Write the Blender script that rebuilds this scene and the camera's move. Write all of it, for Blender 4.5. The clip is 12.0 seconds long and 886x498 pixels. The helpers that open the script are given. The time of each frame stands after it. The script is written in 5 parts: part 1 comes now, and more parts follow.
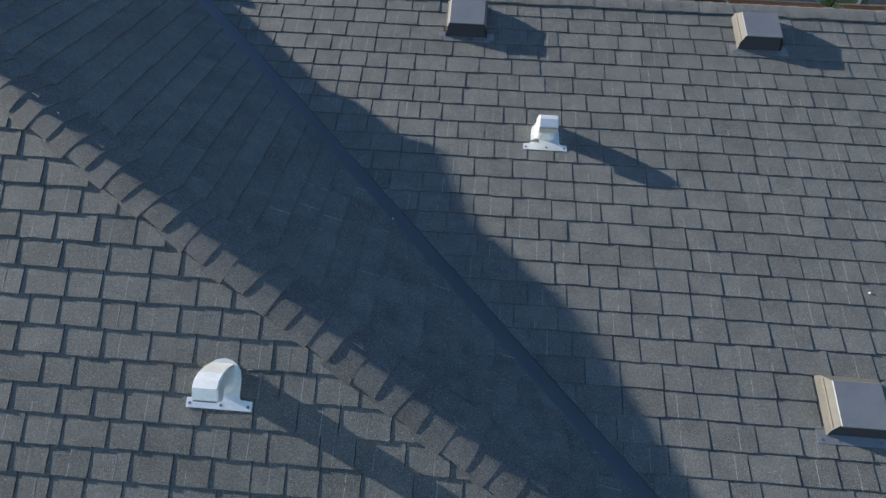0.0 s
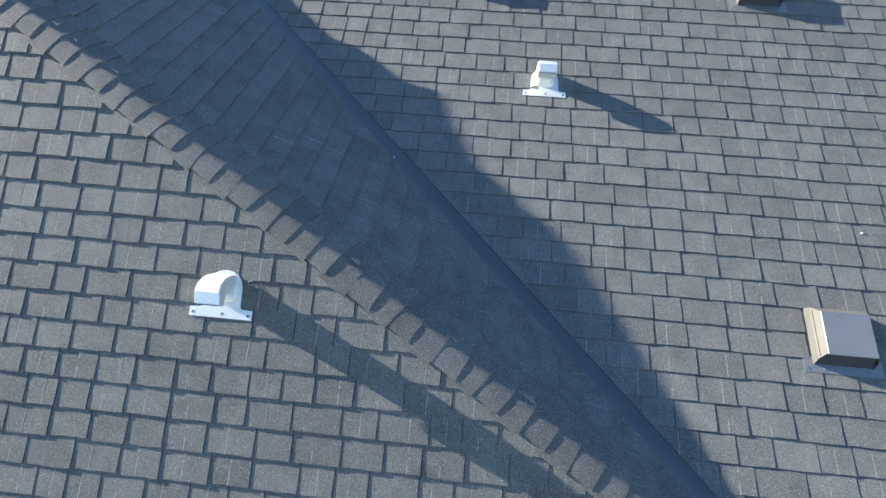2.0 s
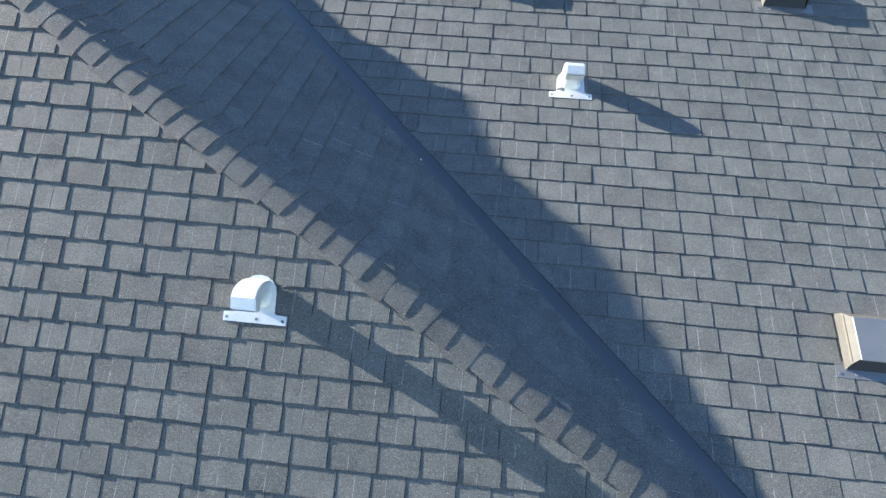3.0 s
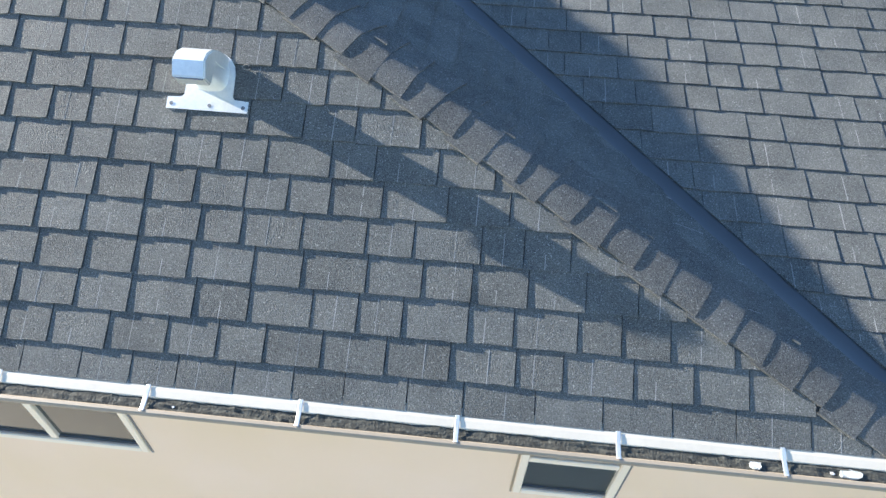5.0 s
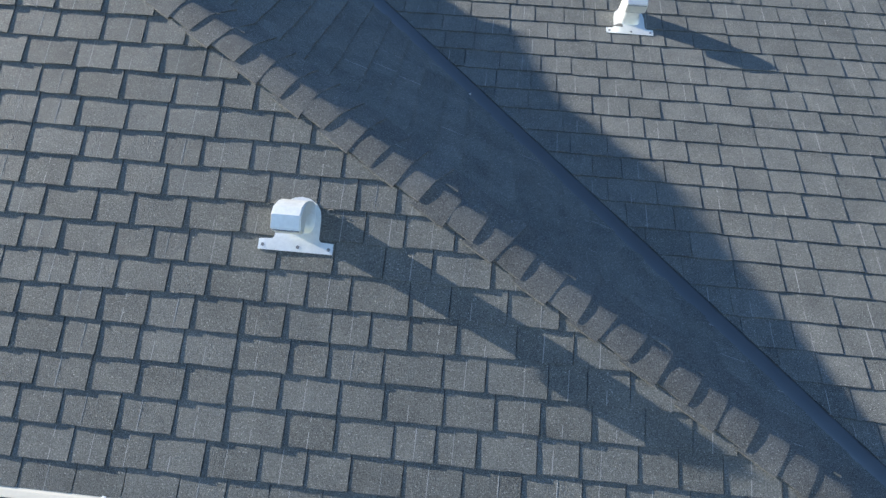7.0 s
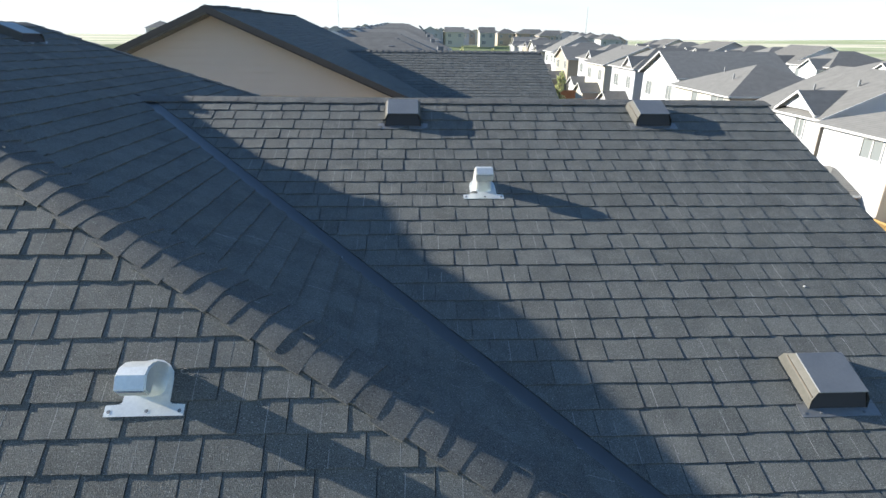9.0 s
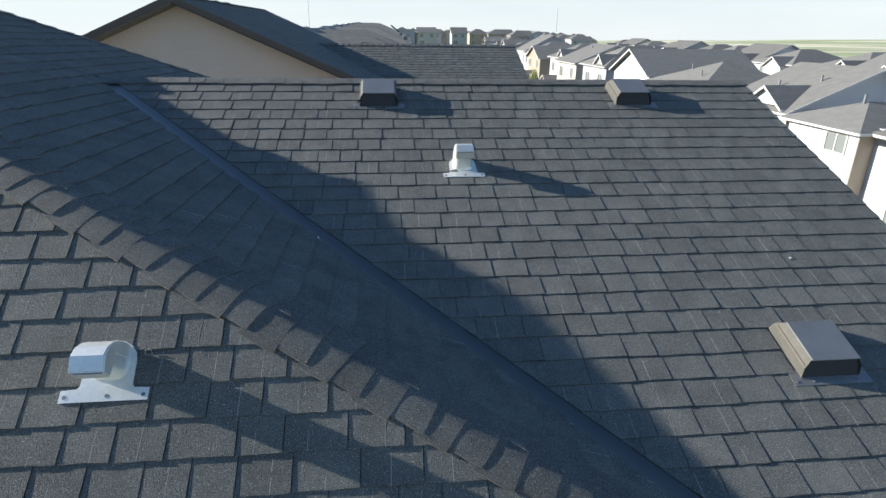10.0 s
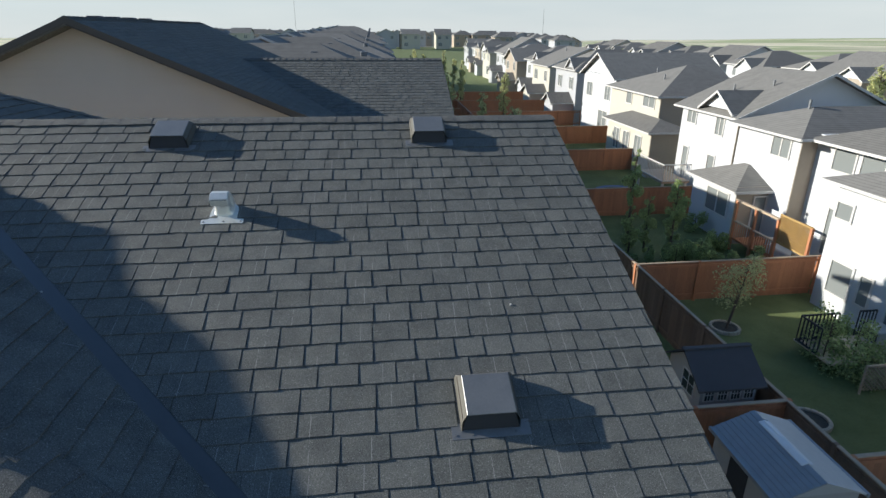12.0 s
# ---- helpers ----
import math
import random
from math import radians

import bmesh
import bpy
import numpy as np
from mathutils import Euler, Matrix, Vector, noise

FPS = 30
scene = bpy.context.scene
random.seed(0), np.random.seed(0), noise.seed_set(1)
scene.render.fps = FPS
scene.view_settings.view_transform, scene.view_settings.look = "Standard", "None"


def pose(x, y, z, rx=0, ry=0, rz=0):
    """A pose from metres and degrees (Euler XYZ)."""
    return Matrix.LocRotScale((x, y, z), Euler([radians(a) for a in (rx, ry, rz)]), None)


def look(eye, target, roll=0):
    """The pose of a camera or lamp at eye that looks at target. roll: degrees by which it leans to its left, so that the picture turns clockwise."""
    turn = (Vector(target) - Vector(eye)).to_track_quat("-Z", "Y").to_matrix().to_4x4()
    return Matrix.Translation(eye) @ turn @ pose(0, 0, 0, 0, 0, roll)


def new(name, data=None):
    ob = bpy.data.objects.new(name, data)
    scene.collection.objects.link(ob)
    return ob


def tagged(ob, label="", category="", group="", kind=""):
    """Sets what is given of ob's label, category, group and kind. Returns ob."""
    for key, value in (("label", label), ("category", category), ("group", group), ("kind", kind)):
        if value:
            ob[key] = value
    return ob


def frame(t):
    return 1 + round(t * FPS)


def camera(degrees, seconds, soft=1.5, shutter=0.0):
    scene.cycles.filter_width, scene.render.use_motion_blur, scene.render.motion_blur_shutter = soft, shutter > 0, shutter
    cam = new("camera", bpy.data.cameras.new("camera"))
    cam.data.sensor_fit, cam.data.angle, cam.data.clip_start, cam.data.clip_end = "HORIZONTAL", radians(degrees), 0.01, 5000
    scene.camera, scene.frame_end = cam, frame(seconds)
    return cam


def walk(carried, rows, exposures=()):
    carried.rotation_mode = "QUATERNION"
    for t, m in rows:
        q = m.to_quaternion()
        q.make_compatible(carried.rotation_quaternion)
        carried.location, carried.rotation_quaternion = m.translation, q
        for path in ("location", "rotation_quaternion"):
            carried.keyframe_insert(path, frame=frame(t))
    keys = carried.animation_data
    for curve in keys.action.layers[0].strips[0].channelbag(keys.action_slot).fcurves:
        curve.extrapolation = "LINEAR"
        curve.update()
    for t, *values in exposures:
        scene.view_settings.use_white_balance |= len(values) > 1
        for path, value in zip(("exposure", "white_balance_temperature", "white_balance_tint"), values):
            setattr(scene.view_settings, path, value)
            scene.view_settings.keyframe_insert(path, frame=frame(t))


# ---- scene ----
cam = camera(77.55, 12.0)
PATH = [
    (0, (0.187, -0.618, 8.899), (0.112, 0.862, 7.555), 1.96),
    (0.5, (0.276, -0.656, 8.9), (0.186, 0.825, 7.558), 1.88),
    (1, (0.337, -0.829, 8.87), (0.232, 0.653, 7.53), 1.88),
    (1.5, (0.379, -0.96, 8.723), (0.261, 0.529, 7.393), 1.76),
    (2, (0.319, -0.99, 8.626), (0.2, 0.498, 7.295), 1.92),
    (2.5, (0.202, -0.955, 8.662), (0.082, 0.529, 7.326), 2.06),
    (4.3, (0.02, -1.097, 8.484), (-0.041, 0.354, 7.108), 3.45),
    (4.5, (0.054, -1.13, 8.24), (-0.022, 0.335, 6.88), 2.9),
    (5, (0.112, -1.126, 7.51), (0.021, 0.342, 6.156), 2.51),
    (5.5, (0.118, -1.039, 7.057), (0.017, 0.412, 5.684), 1.67),
    (6, (-0.009, -1.022, 7.379), (-0.1, 0.424, 6.0), 1.96),
    (6.5, (-0.252, -1.009, 8.004), (-0.311, 0.42, 6.605), 3.61),
    (8.3, (0.006, -1.031, 7.986), (-0.166, 0.834, 7.285), 1.64),
    (8.5, (0.081, -1.1, 7.992), (-0.056, 0.766, 7.287), 1.39),
    (9, (0.177, -1.231, 7.913), (0.284, 0.638, 7.209), 0.8),
    (9.5, (0.168, -1.21, 7.776), (0.348, 0.654, 7.074), 0.62),
    (10, (0.149, -1.147, 7.723), (0.343, 0.716, 7.022), 0.67),
    (10.5, (0.165, -1.056, 7.736), (0.367, 0.805, 7.034), 0.64),
    (11, (0.443, -1.09, 7.851), (0.648, 0.772, 7.149), 0.63),
    (11.5, (1.175, -1.222, 7.986), (1.384, 0.639, 7.285), 0.39),
    (12, (1.891, -1.31, 8.075), (2.119, 0.55, 7.377), 0.34),
]
EXPOSURES = [(0.0, 0.98, 6500, 10), (0.5, 1.26, 6500, 10), (1.0, 1.55, 6500, 10), (1.5, 1.74, 6500, 10), (2.5, 1.89, 6500, 10), (4.5, 1.92, 6500, 10), (5.0, 1.88, 6500, 10), (5.5, 1.64, 6500, 10), (6.0, 1.48, 6500, 10), (6.5, 1.53, 6500, 10), (8.5, 1.38, 6500, 9), (9.0, 1.08, 6500, 8), (9.5, 0.93, 6500, 8), (10.5, 0.8, 6500, 8), (11.5, 0.66, 6500, 7), (12.0, 0.48, 6500, 7)]
walk(cam, [(t, look(eye, target, roll)) for t, eye, target, roll in PATH], EXPOSURES)

# ---- light ----
SUN_WAY = Vector((1.0, -0.281, -0.36)).normalized()
sun_data = bpy.data.lights.new("sun", "SUN")
sun_data.energy, sun_data.angle, sun_data.color = 5.0, radians(0.5), (1.0, 0.94, 0.85)
sun = new("sun", sun_data)
sun.matrix_world = look((-20, 8, 20), Vector((-20, 8, 20)) + SUN_WAY)
world = bpy.data.worlds.new("sky")
scene.world = world
world.use_nodes = True
sky = world.node_tree.nodes.new("ShaderNodeTexSky")
sky.sky_type, sky.sun_disc = "NISHITA", False
sky.sun_elevation, sky.sun_rotation = radians(19.1), radians(-74.4)
sky.air_density, sky.dust_density, sky.ozone_density = 1.1, 0.0, 5.0
backing = world.node_tree.nodes["Background"]
backing.inputs["Strength"].default_value = 0.094
# thin bright cloud low over the horizon
wn, wl = world.node_tree.nodes, world.node_tree.links.new
way_in = wn.new("ShaderNodeTexCoord")
split = wn.new("ShaderNodeSeparateXYZ")
wl(way_in.outputs["Generated"], split.inputs["Vector"])
veil = wn.new("ShaderNodeMapRange")
veil.interpolation_type = "SMOOTHSTEP"
for socket, value in (("From Min", 0.32), ("From Max", 0.0), ("To Min", 0.0), ("To Max", 0.92)):
    veil.inputs[socket].default_value = value
wl(split.outputs["Z"], veil.inputs["Value"])
cloud = wn.new("ShaderNodeTexNoise")
cloud.inputs["Scale"].default_value, cloud.inputs["Detail"].default_value = 5.0, 5.0
flat = wn.new("ShaderNodeMapping")
flat.inputs["Scale"].default_value = (1, 1, 6)
wl(way_in.outputs["Generated"], flat.inputs["Vector"])
wl(flat.outputs["Vector"], cloud.inputs["Vector"])
tint = wn.new("ShaderNodeMix")
tint.data_type = "RGBA"
tint.inputs["A"].default_value, tint.inputs["B"].default_value = (4.7, 5.2, 5.6, 1), (5.8, 6.0, 6.15, 1)
wl(cloud.outputs["Fac"], tint.inputs["Factor"])
blend = wn.new("ShaderNodeMix")
blend.data_type = "RGBA"
wl(veil.outputs["Result"], blend.inputs["Factor"])
wl(sky.outputs["Color"], blend.inputs["A"])
wl(tint.outputs["Result"], blend.inputs["B"])
wl(blend.outputs["Result"], backing.inputs["Color"])


# ---- materials ----
def material(name, colour, rough=0.8, metal=0.0, vary=0.15, scale=6.0, fine=120.0, bump=0.2, depth=0.004, island=0.0, piece=0.0, second=None, stretch=(1, 1, 1), speck=0.0, speck_scale=170.0, shine=0.5, courses=0.0):
    """A surface with blotches (scale), grain (fine), relief and a tone for each loose piece."""
    m = bpy.data.materials.new(name)
    m.use_nodes = True
    nt = m.node_tree
    nodes, link = nt.nodes, nt.links.new
    bsdf = nodes["Principled BSDF"]
    bsdf.inputs["Roughness"].default_value, bsdf.inputs["Metallic"].default_value = rough, metal
    bsdf.inputs["Specular IOR Level"].default_value = shine
    geo = nodes.new("ShaderNodeNewGeometry")
    mapping = nodes.new("ShaderNodeMapping")
    mapping.inputs["Scale"].default_value = stretch
    link(geo.outputs["Position"], mapping.inputs["Vector"])
    blotch, grain = nodes.new("ShaderNodeTexNoise"), nodes.new("ShaderNodeTexNoise")
    blotch.inputs["Scale"].default_value, blotch.inputs["Detail"].default_value = scale, 4
    grain.inputs["Scale"].default_value, grain.inputs["Detail"].default_value, grain.inputs["Roughness"].default_value = fine, 5, 0.75
    for n in (blotch, grain):
        link(mapping.outputs["Vector"], n.inputs["Vector"])

    def sums(op, a, b):
        n = nodes.new("ShaderNodeMath")
        n.operation = op
        for socket, v in zip(n.inputs, (a, b)):
            if isinstance(v, (int, float)):
                socket.default_value = v
            else:
                link(v, socket)
        return n.outputs[0]

    tone = sums("ADD", sums("MULTIPLY", sums("SUBTRACT", blotch.outputs["Fac"], 0.5), 2 * vary), sums("MULTIPLY", sums("SUBTRACT", grain.outputs["Fac"], 0.5), 2 * vary))
    rough_tex = grain
    if speck:
        rough_tex = nodes.new("ShaderNodeTexNoise")
        rough_tex.inputs["Scale"].default_value, rough_tex.inputs["Detail"].default_value = speck_scale, 1.5
        link(mapping.outputs["Vector"], rough_tex.inputs["Vector"])
        # the relief also drives the tone, so part of the grain's shading is colour
        tone = sums("ADD", tone, sums("MULTIPLY", sums("SUBTRACT", rough_tex.outputs["Fac"], 0.48), 3 * speck))
        # a few pale granules, with sunlit sparkle put into the tone
        fleck = nodes.new("ShaderNodeTexNoise")
        fleck.inputs["Scale"].default_value, fleck.inputs["Detail"].default_value = speck_scale * 0.8, 0
        link(geo.outputs["Position"], fleck.inputs["Vector"])
        tone = sums("ADD", tone, sums("MULTIPLY", sums("MAXIMUM", sums("SUBTRACT", fleck.outputs["Fac"], 0.64), 0.0), 9 * speck))
    if island:
        tone = sums("ADD", tone, sums("MULTIPLY", sums("SUBTRACT", geo.outputs["Random Per Island"], 0.5), 2 * island))
    if piece:
        info = nodes.new("ShaderNodeObjectInfo")
        tone = sums("ADD", tone, sums("MULTIPLY", sums("SUBTRACT", info.outputs["Random"], 0.5), 2 * piece))
    if courses:
        # thin dark joints at even heights, as courses on a slope show from afar
        height = nodes.new("ShaderNodeSeparateXYZ")
        link(geo.outputs["Position"], height.inputs[0])
        tone = sums("SUBTRACT", tone, sums("MULTIPLY", sums("LESS_THAN", sums("FRACT", sums("DIVIDE", height.outputs["Z"], courses), 0.0), 0.22), 0.3))
    bright = sums("MAXIMUM", sums("ADD", tone, 1.0), 0.15)
    mix = nodes.new("ShaderNodeMix")
    mix.data_type = "RGBA"
    mix.inputs["A"].default_value = (*colour, 1)
    mix.inputs["B"].default_value = (*(second or colour), 1)
    link(blotch.outputs["Fac"], mix.inputs["Factor"])
    scaled = nodes.new("ShaderNodeVectorMath")
    scaled.operation = "SCALE"
    link(mix.outputs["Result"], scaled.inputs[0])
    link(bright, scaled.inputs["Scale"])
    link(scaled.outputs["Vector"], bsdf.inputs["Base Color"])
    if bump:
        relief = nodes.new("ShaderNodeBump")
        relief.inputs["Strength"].default_value, relief.inputs["Distance"].default_value = bump, depth
        link(rough_tex.outputs["Fac"], relief.inputs["Height"])
        link(relief.outputs["Normal"], bsdf.inputs["Normal"])
    return m


SHINGLE = material("asphalt_shingle", (0.109, 0.114, 0.109), 0.84, vary=0.28, scale=7, fine=60, bump=0.85, depth=0.005, island=0.11, second=(0.131, 0.133, 0.122), shine=0.3, speck=0.8, speck_scale=230)
SHINGLE_PIECE = material("asphalt_shingle_piece", (0.109, 0.114, 0.109), 0.84, vary=0.28, scale=7, fine=60, bump=0.85, depth=0.005, piece=0.11, second=(0.131, 0.133, 0.122), shine=0.3, speck=0.8, speck_scale=230)
CAP = material("cap_shingle", (0.1, 0.102, 0.098), 0.84, vary=0.28, scale=9, fine=60, bump=0.85, depth=0.005, piece=0.1, second=(0.125, 0.124, 0.115), shine=0.3, speck=0.8, speck_scale=230)
DECK = material("roof_underlay", (0.05, 0.05, 0.052), 0.9, vary=0.1)
EDGE = material("shingle_edge", (0.31, 0.31, 0.3), 0.9, vary=0.3, fine=90)
VALLEY = material("valley_metal", (0.078, 0.082, 0.086), 0.3, 0.15, vary=0.12, scale=5, fine=60, bump=0.04, shine=0.9)
GALV = material("galvanised_steel", (0.86, 0.86, 0.81), 0.42, 0.6, vary=0.16, scale=14, fine=60, bump=0.06, depth=0.002)
GALV_DARK = material("steel_inside", (0.2, 0.21, 0.22), 0.6, 0.4, vary=0.15)
VENT_GREY = material("vent_sheet", (0.24, 0.25, 0.26), 0.38, 0.45, vary=0.18, scale=7, fine=60, bump=0.1, second=(0.25, 0.25, 0.245))
VENT_SIDE = material("vent_louvre", (0.125, 0.12, 0.105), 0.7, 0.1, vary=0.35, scale=14, fine=50, bump=0.4, second=(0.1, 0.095, 0.08))
GALV_DULL = material("dull_valley_metal", (0.3, 0.32, 0.34), 0.5, 0.4, vary=0.2, scale=16, fine=60, bump=0.1)
TWIG = material("dry_twig", (0.3, 0.28, 0.25), 0.9, vary=0.2)
# dark railings and grilles; also the shade inside openings, put into the colour
DARK = material("dark_metal_and_shade", (0.04, 0.042, 0.048), 0.8, vary=0.1)
WHITE_METAL = material("gutter_white", (0.73, 0.66, 0.54), 0.7, vary=0.08, scale=5, fine=40, bump=0.05)
SEDIMENT = material("pale_sediment", (0.5, 0.52, 0.5), 0.9, vary=0.3, scale=40, fine=90, bump=0.6)
LIP_TAN = material("gutter_lip_tan", (0.36, 0.3, 0.225), 0.6, vary=0.1, scale=4, fine=30, bump=0.05)
TAN_METAL = material("fascia_tan", (0.36, 0.29, 0.2), 0.55, vary=0.1, scale=3)
SILT = material("gutter_silt", (0.068, 0.066, 0.055), 0.95, vary=0.6, scale=30, fine=70, bump=0.8, second=(0.045, 0.047, 0.04), speck=0.6, speck_scale=110)
STUCCO = material("stucco_cream", (0.84, 0.66, 0.42), 0.9, vary=0.07, scale=0.8, fine=160, bump=0.4, depth=0.003, second=(0.87, 0.69, 0.58))
VINYL = material("window_vinyl", (0.87, 0.77, 0.62), 0.45, vary=0.04, bump=0.03)
SIDING_WHITE = material("siding_white", (0.56, 0.58, 0.6), 0.7, vary=0.05, scale=1.5, bump=0.1)
SIDING_CREAM = material("siding_cream", (0.52, 0.5, 0.43), 0.7, vary=0.05, scale=1.5, bump=0.1)
# tan houses; also the shade painted on side walls turned from the sun
SIDING_TAN_AND_SHADE = material("siding_tan_and_shade", (0.4, 0.34, 0.27), 0.7, vary=0.05, scale=1.5, bump=0.1)
SIDING_GREY = material("siding_grey", (0.43, 0.44, 0.46), 0.7, vary=0.05, scale=1.5, bump=0.1)
GABLE_SIDING = material("siding_beige", (0.51, 0.475, 0.425), 0.75, vary=0.05, scale=1.5, bump=0.1)
TRIM = material("trim_white", (0.6, 0.59, 0.57), 0.6, vary=0.05)
FAR_ROOF = material("far_shingle", (0.195, 0.19, 0.178), 0.92, vary=0.24, scale=2.5, fine=14, bump=0.3, depth=0.02, piece=0.14, courses=0.062)
CEDAR = material("stained_cedar", (0.48, 0.2, 0.1), 0.75, vary=0.25, scale=2.5, fine=25, bump=0.25, piece=0.1, stretch=(1, 1, 0.25))
GRASS = material("lawn", (0.135, 0.18, 0.06), 0.95, vary=0.35, scale=0.9, fine=14, bump=0.8, depth=0.05, second=(0.17, 0.2, 0.08))
# field colours are lighter than the crops themselves, with distant haze mixed in
FIELD = material("prairie", (0.62, 0.57, 0.4), 0.95, vary=0.5, scale=0.005, fine=0.05, bump=0.0, second=(0.5, 0.5, 0.32), stretch=(1, 5, 1))
FIELD_GREEN = material("green_crop", (0.36, 0.42, 0.2), 0.95, vary=0.5, scale=0.005, fine=0.05, bump=0.0, second=(0.46, 0.48, 0.27), stretch=(1, 5, 1))
FIELD_STRAW = material("straw_stubble", (0.82, 0.74, 0.54), 0.95, vary=0.4, scale=0.005, fine=0.05, bump=0.0, second=(0.66, 0.62, 0.44), stretch=(1, 5, 1))
LEAF = material("leaf_green", (0.34, 0.44, 0.18), 0.7, vary=0.35, scale=4, fine=20, bump=0.0, island=0.3, second=(0.4, 0.47, 0.22))
LEAF_PALE = material("leaf_pale", (0.5, 0.54, 0.26), 0.7, vary=0.3, scale=4, fine=20, bump=0.0, island=0.3, second=(0.56, 0.55, 0.3))
def leafy(m, share=0.45):
    """Thin leaves let light through."""
    nt = m.node_tree
    bsdf, out = nt.nodes["Principled BSDF"], nt.nodes["Material Output"]
    through_light, mixed = nt.nodes.new("ShaderNodeBsdfTranslucent"), nt.nodes.new("ShaderNodeMixShader")
    nt.links.new(bsdf.inputs["Base Color"].links[0].from_socket, through_light.inputs["Color"])
    mixed.inputs[0].default_value = share
    nt.links.new(bsdf.outputs[0], mixed.inputs[1])
    nt.links.new(through_light.outputs[0], mixed.inputs[2])
    nt.links.new(mixed.outputs[0], out.inputs["Surface"])


leafy(LEAF)
leafy(LEAF_PALE)
OLD_CEDAR = material("weathered_cedar", (0.23, 0.135, 0.085), 0.8, vary=0.3, scale=2.5, fine=25, bump=0.25, piece=0.14, stretch=(1, 1, 0.25), second=(0.2, 0.15, 0.11))
BARK = material("bark", (0.12, 0.09, 0.065), 0.9, vary=0.3, scale=10, fine=60, bump=0.5)
CONCRETE = material("concrete", (0.58, 0.5, 0.38), 0.9, vary=0.15, scale=2, fine=60, bump=0.2)
SHED_ROOF = material("shed_tin", (0.32, 0.355, 0.39), 0.5, 0.2, vary=0.15, scale=4)
SHED_WALL = material("shed_grey", (0.42, 0.41, 0.4), 0.7, vary=0.1, scale=2)
RESIN = material("resin_pale", (0.5, 0.51, 0.5), 0.5, vary=0.1)


def glass(name, colour=(0.05, 0.06, 0.06), rough=0.05):
    m = bpy.data.materials.new(name)
    m.use_nodes = True
    b = m.node_tree.nodes["Principled BSDF"]
    b.inputs["Base Color"].default_value, b.inputs["Roughness"].default_value = (*colour, 1), rough
    b.inputs["Specular IOR Level"].default_value = 0.6
    noise_node = m.node_tree.nodes.new("ShaderNodeTexNoise")
    noise_node.inputs["Scale"].default_value = 2.0
    relief = m.node_tree.nodes.new("ShaderNodeBump")
    relief.inputs["Strength"].default_value = 0.03
    m.node_tree.links.new(noise_node.outputs["Fac"], relief.inputs["Height"])
    m.node_tree.links.new(relief.outputs["Normal"], b.inputs["Normal"])
    return m


GLASS = glass("window_glass")
FAR_GLASS = glass("far_window_glass", (0.22, 0.24, 0.24), 0.15)


# ---- building helpers ----
def mesh_from(bm, name, mat, smooth=False):
    me = bpy.data.meshes.new(name)
    bm.to_mesh(me)
    bm.free()
    for one in mat if isinstance(mat, (list, tuple)) else (mat,):
        me.materials.append(one)
    if smooth:
        for p in me.polygons:
            p.use_smooth = True
    return me


# the neighbouring lots, laid out from one corner and running slightly askew to this house as the land climbs
LOTS = Matrix(((1.0374, 0.001, 0, -0.13), (0.0088, 1.1009, 0, 0.309), (0.0017, 0.022, 1.0143, -0.22), (0, 0, 0, 1)))
on_lots = set()


def on_lot(x, y, z):
    return tuple(LOTS @ Vector((x, y, z)))


def stands_on_lots(ob):
    while ob:
        if ob in on_lots:
            return True
        ob = ob.parent
    return False


def part(name, bm, mat, parent=None, label="", smooth=False, lots=False):
    if lots or stands_on_lots(parent):
        bm.transform(LOTS)
    ob = new(name, mesh_from(bm, name, mat, smooth))
    ob.parent = parent
    if label:
        tagged(ob, label)
    return ob


def thing(name, label, category, at=(0, 0, 0), group="", kind=""):
    ob = new(name)
    ob.empty_display_size = 0.1
    if at is LOTS:
        on_lots.add(ob)
    else:
        ob.matrix_basis = pose(*at) if not isinstance(at, Matrix) else at
    return tagged(ob, label, category, group, kind)


def box(bm, a, b, bevel=0.0):
    """An upright box from corner a to corner b."""
    lo, hi = [min(p, q) for p, q in zip(a, b)], [max(p, q) for p, q in zip(a, b)]
    made = bmesh.ops.create_cube(bm, size=1.0)["verts"]
    for v in made:
        v.co = Vector(((lo[i] + hi[i]) / 2 + v.co[i] * (hi[i] - lo[i]) for i in range(3)))
    if bevel:
        edges = list({e for v in made for e in v.link_edges})
        bmesh.ops.bevel(bm, geom=edges, offset=bevel, segments=1, affect="EDGES")
    return bm


def boxes(*pairs, bevel=0.0):
    bm = bmesh.new()
    for a, b in pairs:
        box(bm, a, b, bevel)
    return bm


def slab(points, down, along=(0, 0, -1)):
    """A plate with the given outline, thickened along a direction."""
    bm = bmesh.new()
    top = [bm.verts.new(p) for p in points]
    low = [bm.verts.new(Vector(p) + Vector(along) * down) for p in points]
    bm.faces.new(top)
    bm.faces.new(low[::-1])
    for i in range(len(top)):
        j = (i + 1) % len(top)
        bm.faces.new((top[j], top[i], low[i], low[j]))
    bmesh.ops.recalc_face_normals(bm, faces=bm.faces[:])
    return bm


def rod(bm, a, b, radius, sides=8, radius_b=None):
    a, b = Vector(a), Vector(b)
    way = b - a
    made = bmesh.ops.create_cone(bm, cap_ends=True, segments=sides, radius1=radius, radius2=radius if radius_b is None else radius_b, depth=way.length)["verts"]
    turn = way.to_track_quat("Z", "Y").to_matrix().to_4x4()
    bmesh.ops.transform(bm, matrix=Matrix.Translation((a + b) / 2) @ turn, verts=made)
    return bm


# ---- the house under the camera: roof planes ----
K_MAIN, K_FRONT, K_END = 0.4256, 0.8265, 0.408
RIDGE_Y, RAKE_X = 4.26, 3.655


def z_main(x, y):
    return 5.5843 + K_MAIN * y


